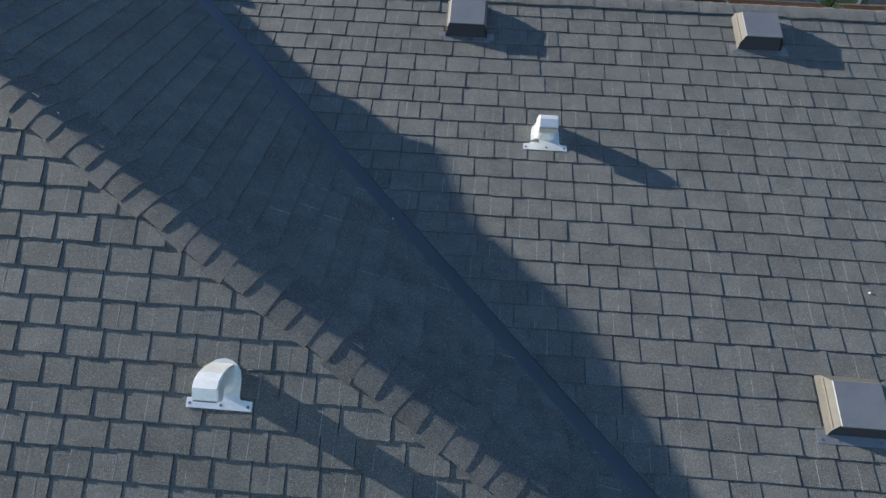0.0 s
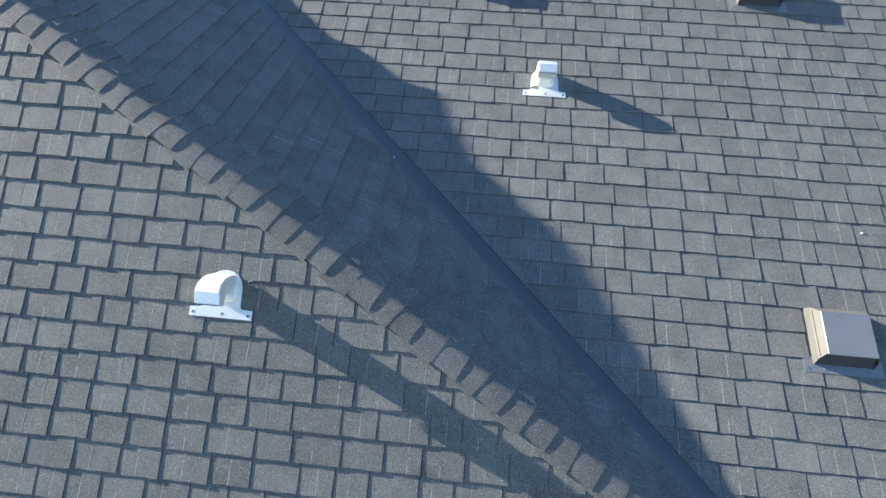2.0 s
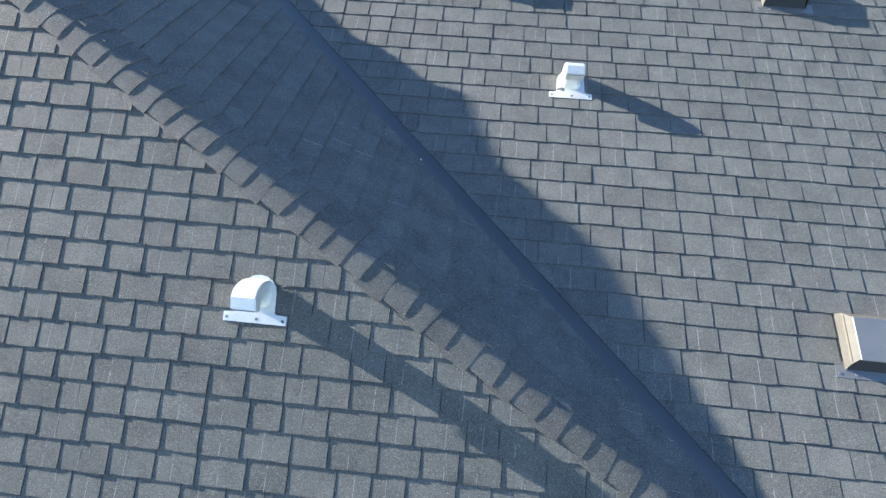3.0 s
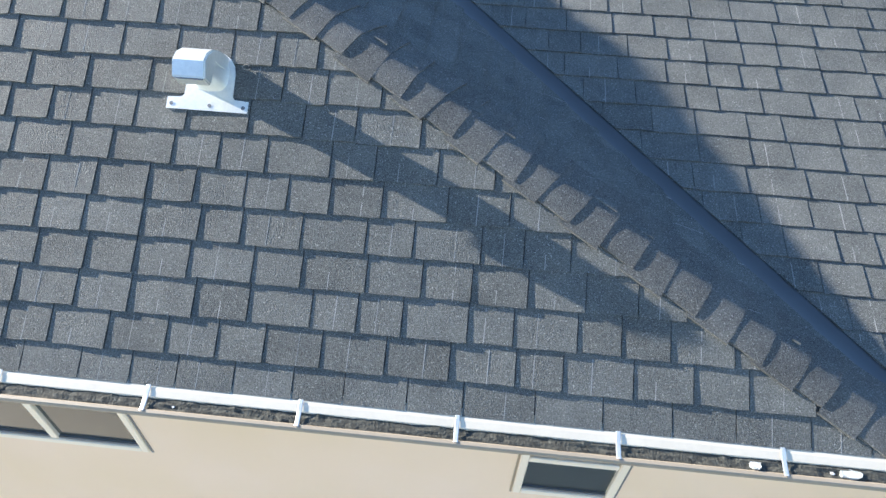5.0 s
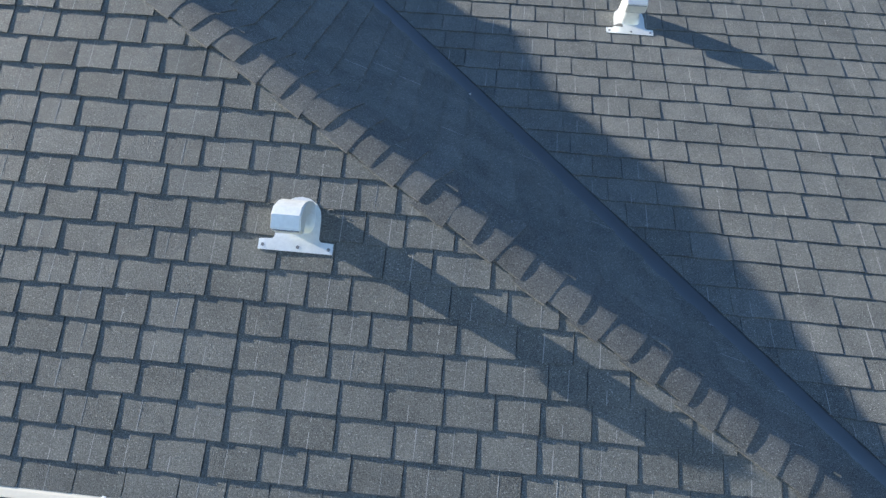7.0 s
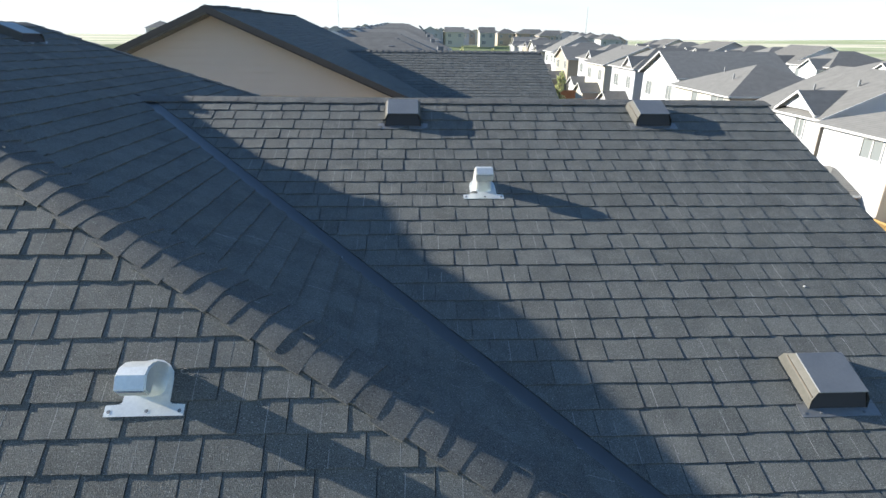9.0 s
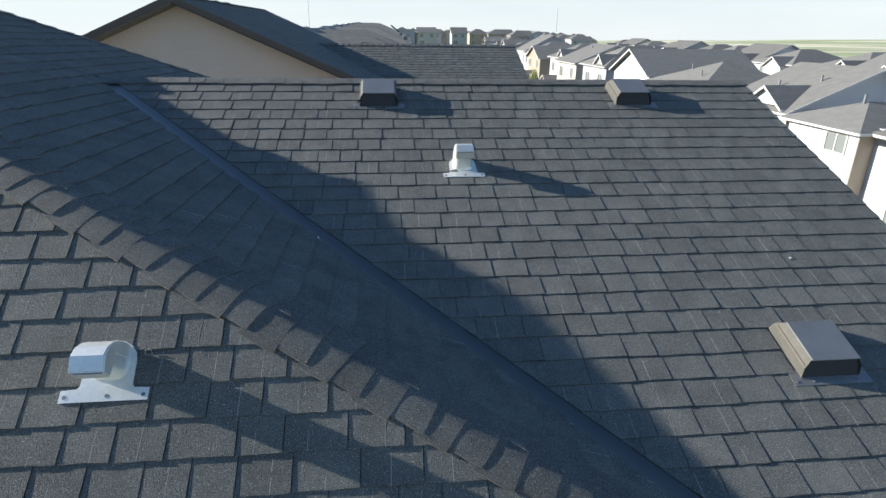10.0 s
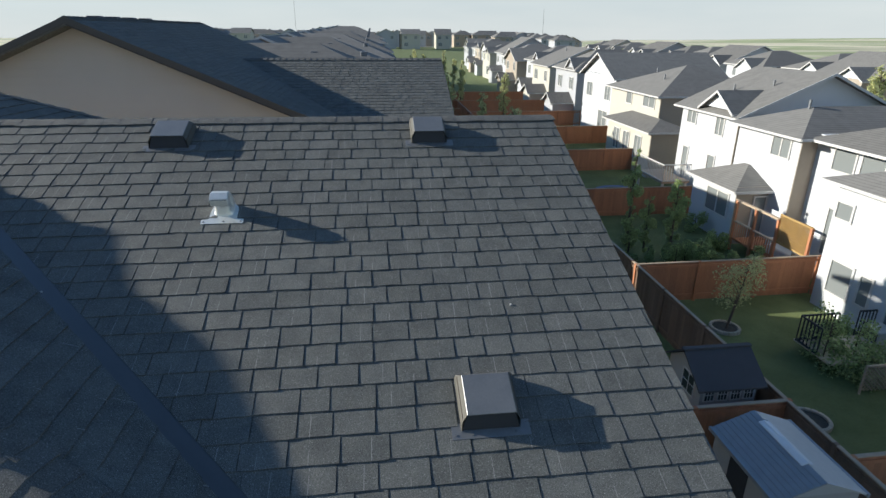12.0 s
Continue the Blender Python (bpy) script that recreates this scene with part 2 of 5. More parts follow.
def z_end(x, y):
    return 6.4206 - K_END * x


def z_front(x, y):
    return 5.6437 + K_FRONT * y


def hip_y(x):
    return 0.94 - 0.494 * x


def north_hip_y(x):
    return 7.62 + 0.543 * x


VALLEY_K, VALLEY_C = 1.0428, 2.049


def valley_x(y):
    return VALLEY_C - VALLEY_K * y


# the top of the hip end: a flat ridge, then a peak where the front hip arrives
TOP_X, PEAK_X = -3.98, -4.62
TOP_A, TOP_B = (TOP_X, north_hip_y(TOP_X)), (TOP_X, 4.0)
PEAK, SHOULDER = (PEAK_X, hip_y(PEAK_X)), (-4.4, 3.5)
# unseen peak, added to give the shadow on the main slope its bump
SHADOW_CREST = (-5.0, 4.19, 8.572)
Z_TOP, Z_RIDGE = z_end(TOP_X, 0), z_main(0, RIDGE_Y)
Z_PEAK = z_end(PEAK_X, 0)


house = thing("house", "two-storey cream stucco house with a dark grey shingle roof", "house")


def lifted(points, z, up=0.0):
    return [(x, y, z(x, y) + up) for x, y in points]


V_LOW, V_HIGH = valley_x(0), valley_x(RIDGE_Y)
main_slope = part("roof_slope", slab(lifted([(V_LOW, 0), (RAKE_X - 0.02, 0), (RAKE_X - 0.02, RIDGE_Y), (V_HIGH, RIDGE_Y)], z_main), 0.14), DECK, house, "dark grey shingled roof slope facing the eave")
end_slope = part("roof_slope", slab(lifted([(1.87, 0.015), (V_LOW, 0), (V_HIGH, RIDGE_Y), (0.5, 7.03), (0.5, north_hip_y(0.5)), TOP_A, TOP_B, SHOULDER, PEAK], z_end), 0.14), DECK, house, "dark grey shingled hip end in shade")
front_slope = part("roof_slope", slab(lifted([(-10.5, 0), (1.87, 0), PEAK, (-10.5, PEAK[1])], z_front), 0.14), DECK, house, "steep dark grey shingled slope above the gutter")
# the next two slabs stay out of view and carry that shadow-casting peak
part("roof_slope", slab([(*SHOULDER, z_end(*SHOULDER)), SHADOW_CREST, (-5.4, 3.3, 8.3), (*PEAK, Z_PEAK)], 0.14), SHINGLE, house)
part("roof_slope", slab([SHADOW_CREST, (-10.5, 4.2, 7.6), (-10.5, 3.3, 7.5), (-5.4, 3.3, 8.3)], 0.14), SHINGLE, house)
part("roof_slope", slab([(*TOP_A, Z_TOP), (-10.5, 5.45, Z_TOP - 2.6), (-10.5, 3.6, Z_TOP - 2.6), (*SHOULDER, z_end(*SHOULDER)), (*TOP_B, Z_TOP)], 0.14), SHINGLE, house)
part("roof_slope", slab([(*TOP_A, Z_TOP), (0.5, north_hip_y(0.5), z_end(0.5, 0)), (0.5, 8.4, 5.78), (-10.5, 8.4, 5.48), (-10.5, 5.45, Z_TOP - 2.6)], 0.14), SHINGLE, house)
part("roof_slope", slab([(V_HIGH, RIDGE_Y, Z_RIDGE), (RAKE_X, RIDGE_Y, Z_RIDGE), (RAKE_X, 8.4, Z_RIDGE - K_MAIN * 4.14), (1.9, 8.4, Z_RIDGE - K_MAIN * 4.14)], 0.14), SHINGLE, house)


# ---- shingle tabs ----
def clip(poly, a, b, c):
    """What of a convex outline lies where a*x + b*y <= c."""
    out = []
    for i, p in enumerate(poly):
        q = poly[(i + 1) % len(poly)]
        dp, dq = a * p[0] + b * p[1] - c, a * q[0] + b * q[1] - c
        if dp <= 0:
            out.append(p)
        if (dp < 0 < dq) or (dq < 0 < dp):
            s = dp / (dp - dq)
            out.append((p[0] + (q[0] - p[0]) * s, p[1] + (q[1] - p[1]) * s))
    return out


class Slope:
    """A roof plane: origin, the way along the eave and the way up."""

    def __init__(self, origin, along, up):
        self.o, self.u, self.w = Vector(origin), Vector(along), Vector(up)
        self.n = self.u.cross(self.w.normalized()).normalized()
        self.per = self.w.length  # slope metres for one metre of plan

    def plan(self, u, s):
        p = self.o + self.u * u + self.w * s
        return p.x, p.y

    def place(self, x, y, h):
        d = Vector((x, y, 0)) - Vector((self.o.x, self.o.y, 0))
        flat = Vector((self.w.x, self.w.y, 0))
        s = d.dot(flat)
        return self.o + self.u * d.dot(self.u) + self.w * s + self.n * h, s


def prism(slope, outline, s0, reach, lift, low, jitter, u0=0.0, wide=1.0, lean=0.0):
    """Corners and faces of one tab: high at its lower edge, sinking under the next course; lean raises its far side."""
    top, bottom = [], []
    for x, y in outline:
        _, s = slope.place(x, y, 0)
        f = min(max((s - s0) / reach, 0), 1)
        along = (Vector((x, y, 0)) - Vector((slope.o.x, slope.o.y, 0))).dot(slope.u)
        h = lift + (low - lift) * f + (jitter + lean * ((along - u0) / wide - 0.5)) * (1 - 0.5 * f)
        top.append(slope.place(x, y, h)[0])
        bottom.append(slope.place(x, y, 0.0)[0])
    n = len(top)
    faces = [tuple(range(n))] + [(j, i, n + i, n + j) for i, j in ((i, (i + 1) % n) for i in range(n))]
    return top + bottom, faces


def mesh_of(name, lumps, mat):
    verts, faces = [], []
    for v, f in lumps:
        faces += [tuple(len(verts) + i for i in one) for one in f]
        verts += v
    me = bpy.data.meshes.new(name)
    me.from_pydata([tuple(v) for v in verts], [], faces)
    me.materials.append(mat)
    return me


def shingle(slope, owner, u0, u1, s_first, s_last, step, cuts, near, seed, widths=(0.16, 0.275), tilt=1.0, lift=0.0112, pale=0.7):
    """Courses of laminated tabs; near(x, y) picks the stretch whose tabs are objects of their own."""
    dice = random.Random(seed)
    singles, rest, lines = [], [], []
    row, s = 0, s_first
    while s < s_last:
        reach = step * 1.22
        u = u0 - dice.uniform(0, 0.2)
        while u < u1:
            wide = dice.uniform(*widths)
            lean = dice.uniform(0.0028, 0.0072) * tilt * (1.0 if row else 0.3)
            sag = dice.uniform(-0.003, 0.003) if row else 0.0
            butt = [slope.plan(u + 0.0025 + (wide - 0.005) * f, s + sag + dice.uniform(-0.0022, 0.0022)) for f in (0, 0.2, 0.4, 0.6, 0.8, 1)]
            rect = butt + [slope.plan(u + wide - 0.0015, s + reach), slope.plan(u + 0.0015, s + reach)]
            jitter = dice.uniform(-0.0004, 0.0006)
            for cut in cuts:
                poly = rect
                for a, b, c in cut:
                    poly = clip(poly, a, b, c) if len(poly) > 2 else []
                if len(poly) > 2:
                    lump = prism(slope, poly, s, reach, lift, 0.003, jitter, u, wide, lean)
                    cx, cy = sum(p[0] for p in poly) / len(poly), sum(p[1] for p in poly) / len(poly)
                    (singles if near(cx, cy) and len(singles) < 300 else rest).append(lump)
                    if dice.random() < pale:
                        at, thin = u + wide * dice.uniform(0.35, 0.65), dice.uniform(0.0018, 0.0034)
                        strip = [slope.plan(at, s), slope.plan(at + thin, s), slope.plan(at + thin + 0.002, s + step * dice.uniform(0.75, 0.98)), slope.plan(at + 0.002, s + step * 0.9)]
                        for a, b, c in cut:
                            strip = clip(strip, a, b, c) if len(strip) > 2 else []
                        if len(strip) > 2:
                            lines.append(prism(slope, strip, s, reach, lift + 0.0003, 0.0034, jitter, u, wide, lean))
            u += wide
        row, s = row + 1, s + step
    for lump in singles:
        tab = new("shingle", mesh_of("shingle", [lump], SHINGLE_PIECE))
        tab.parent = owner
    if rest:
        ob = new("shingle_field", mesh_of("shingle_field", rest, SHINGLE))
        if stands_on_lots(owner):
            ob.data.transform(LOTS)
        ob.parent = owner
        tagged(ob, "courses of grey laminated asphalt shingles", kind="stuff")
    if lines:
        ob = new("cut_edge", mesh_of("cut_edge", lines, EDGE))
        if stands_on_lots(owner):
            ob.data.transform(LOTS)
        ob.parent = owner
        tagged(ob, "pale cut edges in the shingle tabs", kind="stuff")


MAIN = Slope((0, 0, z_main(0, 0)), (1, 0, 0), (0, 1, K_MAIN))
END = Slope((1.94, 0, z_end(1.94, 0)), (0, 1, 0), (-1, 0, K_END))
FRONT = Slope((0, 0, z_front(0, 0)), (1, 0, 0), (0, 1, K_FRONT))


def lay_shingles():
    shingle(FRONT, front_slope, -5.6, 2.0, -0.032, 3.5, 0.1166, [[(0.494, 1, 0.9), (0, -1, 0.012)]], lambda x, y: -1.5 < x and y < 1.2, 11, tilt=0.75, lift=0.0108)
    shingle(MAIN, main_slope, -2.6, RAKE_X + 0.012, -0.105, RIDGE_Y - 0.02, 0.1423, [[(0, -1, 0.014), (-1, -VALLEY_K, -VALLEY_C - 0.1), (1, 0, RAKE_X + 0.01), (0, 1, RIDGE_Y)]], lambda x, y: 0.5 < x and y < 1.6, 12, tilt=0.75, lift=0.0116, pale=0.5)
    shingle(END, end_slope, -0.2, 8.2, -0.02, 6.56, 0.1418, [[(-0.494, -1, -0.98), (1, VALLEY_K, VALLEY_C - 0.045), (0, 1, RIDGE_Y), (-1, 0, 3.98)], [(-0.494, -1, -0.98), (1, 0, -3.98), (-0.766, 0.643, 5.62)], [(0, -1, -RIDGE_Y), (-0.543, 1, 7.61), (1, -VALLEY_K, V_HIGH - VALLEY_K * RIDGE_Y), (1, 0, 0.5), (-1, 0, 3.98)]], lambda x, y: y < 2.3 and x > -1.2, 13, tilt=2.0, lift=0.0145, pale=0.3)


# ---- open valley ----
def valley():
    bm = bmesh.new()
    rows = []
    for i in range(25):
        y = RIDGE_Y - 0.05 - i * (RIDGE_Y - 0.03) / 24
        x = valley_x(y)
        rows.append([bm.verts.new((x - 0.08, y - 0.08, z_end(x - 0.08, 0) + 0.001)), bm.verts.new((x - 0.03, y - 0.03, z_end(x - 0.03, 0) + 0.002)), bm.verts.new((x, y, z_main(0, y) + 0.004)), bm.verts.new((x + 0.03, y + 0.03, z_main(0, y + 0.03) + 0.002)), bm.verts.new((x + 0.09, y + 0.09, z_main(0, y + 0.09) + 0.001))])
    for a, b in zip(rows, rows[1:]):
        for j in range(4):
            bm.faces.new((a[j], b[j], b[j + 1], a[j + 1]))
    part("valley_flashing", bm, VALLEY, house, "smooth dark metal valley strip", smooth=True)


valley()


# ---- hip and ridge caps ----
def cap_run(start, stop, left, right, spacing, half, seed, half_right=None, stagger=0.0):
    """Bent caps from the low end to the high end; left and right are the ways down the two slopes, across the line. With stagger every other cap sits back from the left edge."""
    start, stop = Vector(start), Vector(stop)
    way = (stop - start).normalized()
    length = (stop - start).length
    left, right = Vector(left), Vector(right)
    left, right = (left - way * left.dot(way)).normalized(), (right - way * right.dot(way)).normalized()
    up = -(left + right).normalized()
    dice = random.Random(seed)
    n = int(length / spacing)
    for i in range(n):
        bm = bmesh.new()
        back = i % 2 == 0
        low = 0.0234 + dice.uniform(-0.0008, 0.0012)
        high = 0.0205
        h_left = (half - (stagger if back else 0.0)) * dice.uniform(0.96, 1.05)
        h_right = (half_right or half) * dice.uniform(0.94, 1.06)
        skew, slip = dice.uniform(-0.014, 0.014), dice.uniform(-0.008, 0.008)
        sag, curl = dice.uniform(-0.006, 0.004), dice.uniform(0.003, 0.008)
        rings = []
        for s, lift in ((0, low), (spacing * 0.5, (low + high) / 2), (spacing * 1.18, high)):
            ring, under = [], []
            for a in (-1, -0.8, -0.6, -0.42, -0.26, -0.12, 0, 0.12, 0.26, 0.42, 0.6, 0.8, 1):
                side, h = (left, h_left) if a < 0 else (right, h_right)
                bend = lift - 0.018 * (1 - abs(a)) ** 2 + (curl * a * (1 - s / (spacing * 1.18)) if a > 0 else 0.0)
                bow = sag * (1 - a * a) if s == 0 else 0.0
                p = start + way * (i * spacing + slip + s + skew * a * (1 - s / spacing) - bow) + side * abs(a) * h + up * bend
                ring.append(bm.verts.new(p))
                under.append(bm.verts.new(p - up * 0.0095))
            rings.append((ring, under))
        last = len(rings[0][0]) - 1
        for (r0, u0), (r1, u1) in zip(rings, rings[1:]):
            for j in range(last):
                bm.faces.new((r0[j], r0[j + 1], r1[j + 1], r1[j]))
            bm.faces.new((u0[0], r0[0], r1[0], u1[0]))
            bm.faces.new((r0[-1], u0[-1], u1[-1], r1[-1]))
        for j in range(last):
            bm.faces.new((rings[0][1][j], rings[0][1][j + 1], rings[0][0][j + 1], rings[0][0][j]))
        bmesh.ops.recalc_face_normals(bm, faces=bm.faces[:])
        for f in bm.faces:
            f.smooth = True
        for e in bm.edges:
            e.smooth = e.calc_face_angle(0) < 0.6
        part("ridge_cap", bm, CAP, house)


def lay_caps():
    down_front, down_main, down_end = (0, -1, -K_FRONT), (0, -1, -K_MAIN), (1, 0, -K_END)
    low = (1.7808, hip_y(1.7808))
    cap_run((*low, z_end(*low)), (*PEAK, Z_PEAK), down_front, down_end, 0.14425, 0.15, 21, 0.18, 0.022)
    cap_run((RAKE_X + 0.01, RIDGE_Y, Z_RIDGE), (V_HIGH - 0.1, RIDGE_Y, Z_RIDGE), down_main, (0, 1, -K_MAIN), 0.142, 0.135, 22)
    low = (-0.5, north_hip_y(-0.5))
    cap_run((*low, z_end(*low)), (*TOP_A, Z_TOP), down_end, (0, 1, -0.8), 0.146, 0.15, 23)
    cap_run((*TOP_B, Z_TOP), (*TOP_A, Z_TOP), down_end, (-1, 0, -K_MAIN), 0.146, 0.15, 24)
    cap_run((*TOP_B, Z_TOP), (*SHOULDER, z_end(*SHOULDER)), down_end, (-1, 0.6, -0.6), 0.146, 0.13, 25)


lay_caps()

# ---- walls, soffit, gutter ----
GROUND = -1.3
WALL_Y = 0.3


def wall_with_openings(y, x0, x1, z0, z1, openings, thick=0.2):
    """A wall along x facing the eave, open at (x0, x1, z0, z1)."""
    bm = bmesh.new()
    xs = sorted({x0, x1, *(o[0] for o in openings), *(o[1] for o in openings)})
    zs = sorted({z0, z1, *(o[2] for o in openings), *(o[3] for o in openings)})
    for a, b in zip(xs, xs[1:]):
        for lo, hi in zip(zs, zs[1:]):
            if not any(o[0] <= a and o[1] >= b and o[2] <= lo and o[3] >= hi for o in openings):
                box(bm, (a, y, lo), (b, y + thick, hi))
    bmesh.ops.remove_doubles(bm, verts=bm.verts[:], dist=0.0005)
    inside = [f for f in bm.faces if all(len(e.link_faces) > 2 for e in f.edges)]
    bmesh.ops.delete(bm, geom=inside, context="FACES_ONLY")
    return bm


OPENINGS = [(-2.76, -1.64, 4.39, 5.18), (0.478, 1.04, 4.373, 5.18)]
part("wall", wall_with_openings(WALL_Y, -10.3, RAKE_X - 0.35, GROUND, 5.52, OPENINGS), STUCCO, house, "cream stucco wall below the gutter")
part("wall", boxes(((RAKE_X - 0.55, WALL_Y + 0.2, GROUND), (RAKE_X - 0.35, 8.0, 5.6))), STUCCO, house)
part("wall", boxes(((-10.3, WALL_Y + 0.2, GROUND), (-10.1, 8.0, 5.3))), STUCCO, house)
part("wall", boxes(((-10.3, 8.0, GROUND), (RAKE_X - 0.35, 8.2, 5.5))), STUCCO, house)
part("wall", slab([(RAKE_X - 0.4, WALL_Y, 5.6), (RAKE_X - 0.4, 8.0, 5.6), (RAKE_X - 0.4, RIDGE_Y, Z_RIDGE - 0.16)], 0.1, (-1, 0, 0)), STUCCO, house)
part("soffit", boxes(((-10.4, 0.0, 5.42), (RAKE_X - 0.02, WALL_Y, 5.44))), TAN_METAL, house)
part("fascia", boxes(((-10.4, 0.0, 5.44), (RAKE_X - 0.02, 0.02, 5.585))), TAN_METAL, house)
rake = slab([(RAKE_X - 0.02, -0.01, z_main(0, -0.01) - 0.002), (RAKE_X - 0.02, RIDGE_Y, Z_RIDGE - 0.002), (RAKE_X - 0.02, RIDGE_Y, Z_RIDGE - 0.16), (RAKE_X - 0.02, -0.01, z_main(0, -0.01) - 0.16)], 0.025, (1, 0, 0))
part("rake_board", rake, TAN_METAL, house)


def strip_along_x(profile, x0, x1):
    """A sheet with an open profile of (y, z), drawn along x."""
    bm = bmesh.new()
    a, b = [[bm.verts.new((x, y, z)) for y, z in profile] for x in (x0, x1)]
    for i in range(len(profile) - 1):
        bm.faces.new((a[i], b[i], b[i + 1], a[i + 1]))
    return bm


GUT0, GUT1 = -10.4, RAKE_X
gutter = part("gutter", strip_along_x([(0.01, 5.653), (-0.004, 5.646), (-0.03, 5.634), (-0.053, 5.62), (-0.055, 5.58), (-0.09, 5.575), (-0.094, 5.592)], GUT0, GUT1), WHITE_METAL, house, "white eaves gutter with dark silt in it")
part("gutter_lip", strip_along_x([(-0.094, 5.59), (-0.0945, 5.602), (-0.1, 5.606), (-0.111, 5.603), (-0.116, 5.596), (-0.117, 5.586)], GUT0, GUT1), LIP_TAN, gutter, "tan rolled outer lip")
part("gutter_face", strip_along_x([(-0.117, 5.587), (-0.107, 5.572), (-0.085, 5.544), (-0.05, 5.515), (-0.001, 5.5)], GUT0, GUT1), TAN_METAL, house, "tan outer face of the gutter")
bed = bmesh.new()
n = 520
cols = []
for i in range(n + 1):
    x = GUT0 + (GUT1 - GUT0) * i / n
    cols.append([bed.verts.new((x, -0.0545 - 0.0099 * j, 5.613 - 0.003 * j + 0.006 * noise.noise((x * 9, j * 0.7, 0)) + 0.006 * noise.noise((x * 31, j * 2.1, 4)))) for j in range(5)])
for a, b in zip(cols, cols[1:]):
    for j in range(4):
        bed.faces.new((a[j], b[j], b[j + 1], a[j + 1]))
part("gutter_silt", bed, SILT, gutter, "dark wet silt and grit")
for i in range(-15, 5):
    x = 0.126 + 0.5985 * i
    bm = bmesh.new()
    run = [(-0.016, 5.6445), (-0.03, 5.638), (-0.054, 5.624), (-0.098, 5.608), (-0.106, 5.6075)]
    tops = [[bm.verts.new((x + c, y, z)) for c in (-0.009, -0.006, 0.006, 0.009)] for y, z in run]
    for row in tops:
        row[1].co.z += 0.001
        row[2].co.z += 0.001
    for p, q in zip(tops, tops[1:]):
        for k in range(3):
            bm.faces.new((p[k], p[k + 1], q[k + 1], q[k]))
    part("gutter_strap", bm, GALV, gutter, "white metal gutter hanger strap")


grit = random.Random(5)
for i in range(26):
    x, lane = grit.uniform(-2.6, 2.6), grit.uniform(-0.084, -0.064)
    bm = bmesh.new()
    bmesh.ops.create_icosphere(bm, subdivisions=1, radius=grit.uniform(0.004, 0.009))
    for v in bm.verts:
        v.co = Vector((v.co.x * 1.4, v.co.y, v.co.z * 0.6)) * (1 + 0.4 * noise.noise(v.co * 120 + Vector((i, 0, 0))))
        v.co += Vector((x, lane, 5.603))
    part("pebble", bm, TRIM if i % 3 == 0 else SILT, gutter)

# dried pale sediment lying in the gutter
for x0, x1 in ((-2.95, -2.72), (-2.7, -2.52), (-2.46, -2.36), (-2.14, -2.09), (1.2, 1.24), (1.52, 1.6), (1.74, 1.92), (2.05, 2.1)):
    bm = bmesh.new()
    rim = [(x0 + (x1 - x0) * (0.5 + 0.5 * math.cos(a * math.pi / 8)) + 0.012 * noise.noise((a * 1.7, x0 * 9, 0)), -0.075 + 0.017 * math.sin(a * math.pi / 8) * (1 + 0.5 * noise.noise((a * 2.3, x1 * 7, 3))), 5.612 + 0.003 * noise.noise((a, x0, 7))) for a in range(16)]
    part("sediment", slab(rim, 0.012), SEDIMENT, gutter, "dried pale flaking sediment")
# ---- windows in the near wall ----
def near_window(name, x0, x1, z0, z1, mullions=(), rails=()):
    win = new(name)
    win.parent = house
    tagged(win, "white vinyl window in the stucco wall")
    w = 0.046
    bm = boxes(((x0, WALL_Y - 0.015, z0), (x0 + w, WALL_Y + 0.1, z1)), ((x1 - w, WALL_Y - 0.015, z0), (x1, WALL_Y + 0.1, z1)), ((x0 + w, WALL_Y - 0.015, z0), (x1 - w, WALL_Y + 0.1, z0 + w)), ((x0 + w, WALL_Y - 0.015, z1 - w), (x1 - w, WALL_Y + 0.1, z1)), bevel=0.006)
    for m in mullions:
        box(bm, (m - 0.024, WALL_Y - 0.008, z0 + w), (m + 0.024, WALL_Y + 0.09, z1 - w), 0.005)
    for r in rails:
        box(bm, (x0 + w, WALL_Y - 0.008, r - 0.022), (x1 - w, WALL_Y + 0.09, r + 0.022), 0.005)
    part("frame", bm, VINYL, win)
    part("pane", boxes(((x0 + w, WALL_Y + 0.012, z0 + w), (x1 - w, WALL_Y + 0.024, z1 - w))), GLASS, win)
    part("track", boxes(((x0 + w, WALL_Y - 0.002, z0 + w), (x1 - w, WALL_Y + 0.012, z0 + w + 0.016))), GALV_DARK, win)
    part("blind", boxes(*[((x0 + w, WALL_Y + 0.11, z0 + 0.35 + 0.05 * i), (x1 - w, WALL_Y + 0.13, z0 + 0.38 + 0.05 * i)) for i in range(int((z1 - z0 - 0.42) / 0.05))]), VINYL, win)
    # caulk bead round the frame
    part("sealant", boxes(((x0 - 0.014, WALL_Y - 0.004, z0 - 0.014), (x0 - 0.002, WALL_Y + 0.01, z1))), TAN_METAL, win)
    part("sealant", boxes(((x1 + 0.002, WALL_Y - 0.004, z0 - 0.014), (x1 + 0.014, WALL_Y + 0.01, z1))), GALV_DARK, win)


near_window("window", -2.76, -1.64, 4.39, 5.18, mullions=(-2.2,))
near_window("window", 0.478, 1.04, 4.373, 5.18, rails=(4.757,))


# ---- roof vents ----
def on_slope(slope, x, y, h=0.0):
    """The pose of a thing at (x, y) on a roof plane: its y runs up the slope, its z along the normal."""
    p = slope.place(x, y, h)[0]
    w = slope.w.normalized()
    m = Matrix((slope.u, w, slope.n)).transposed().to_4x4()
    m.translation = p
    return m


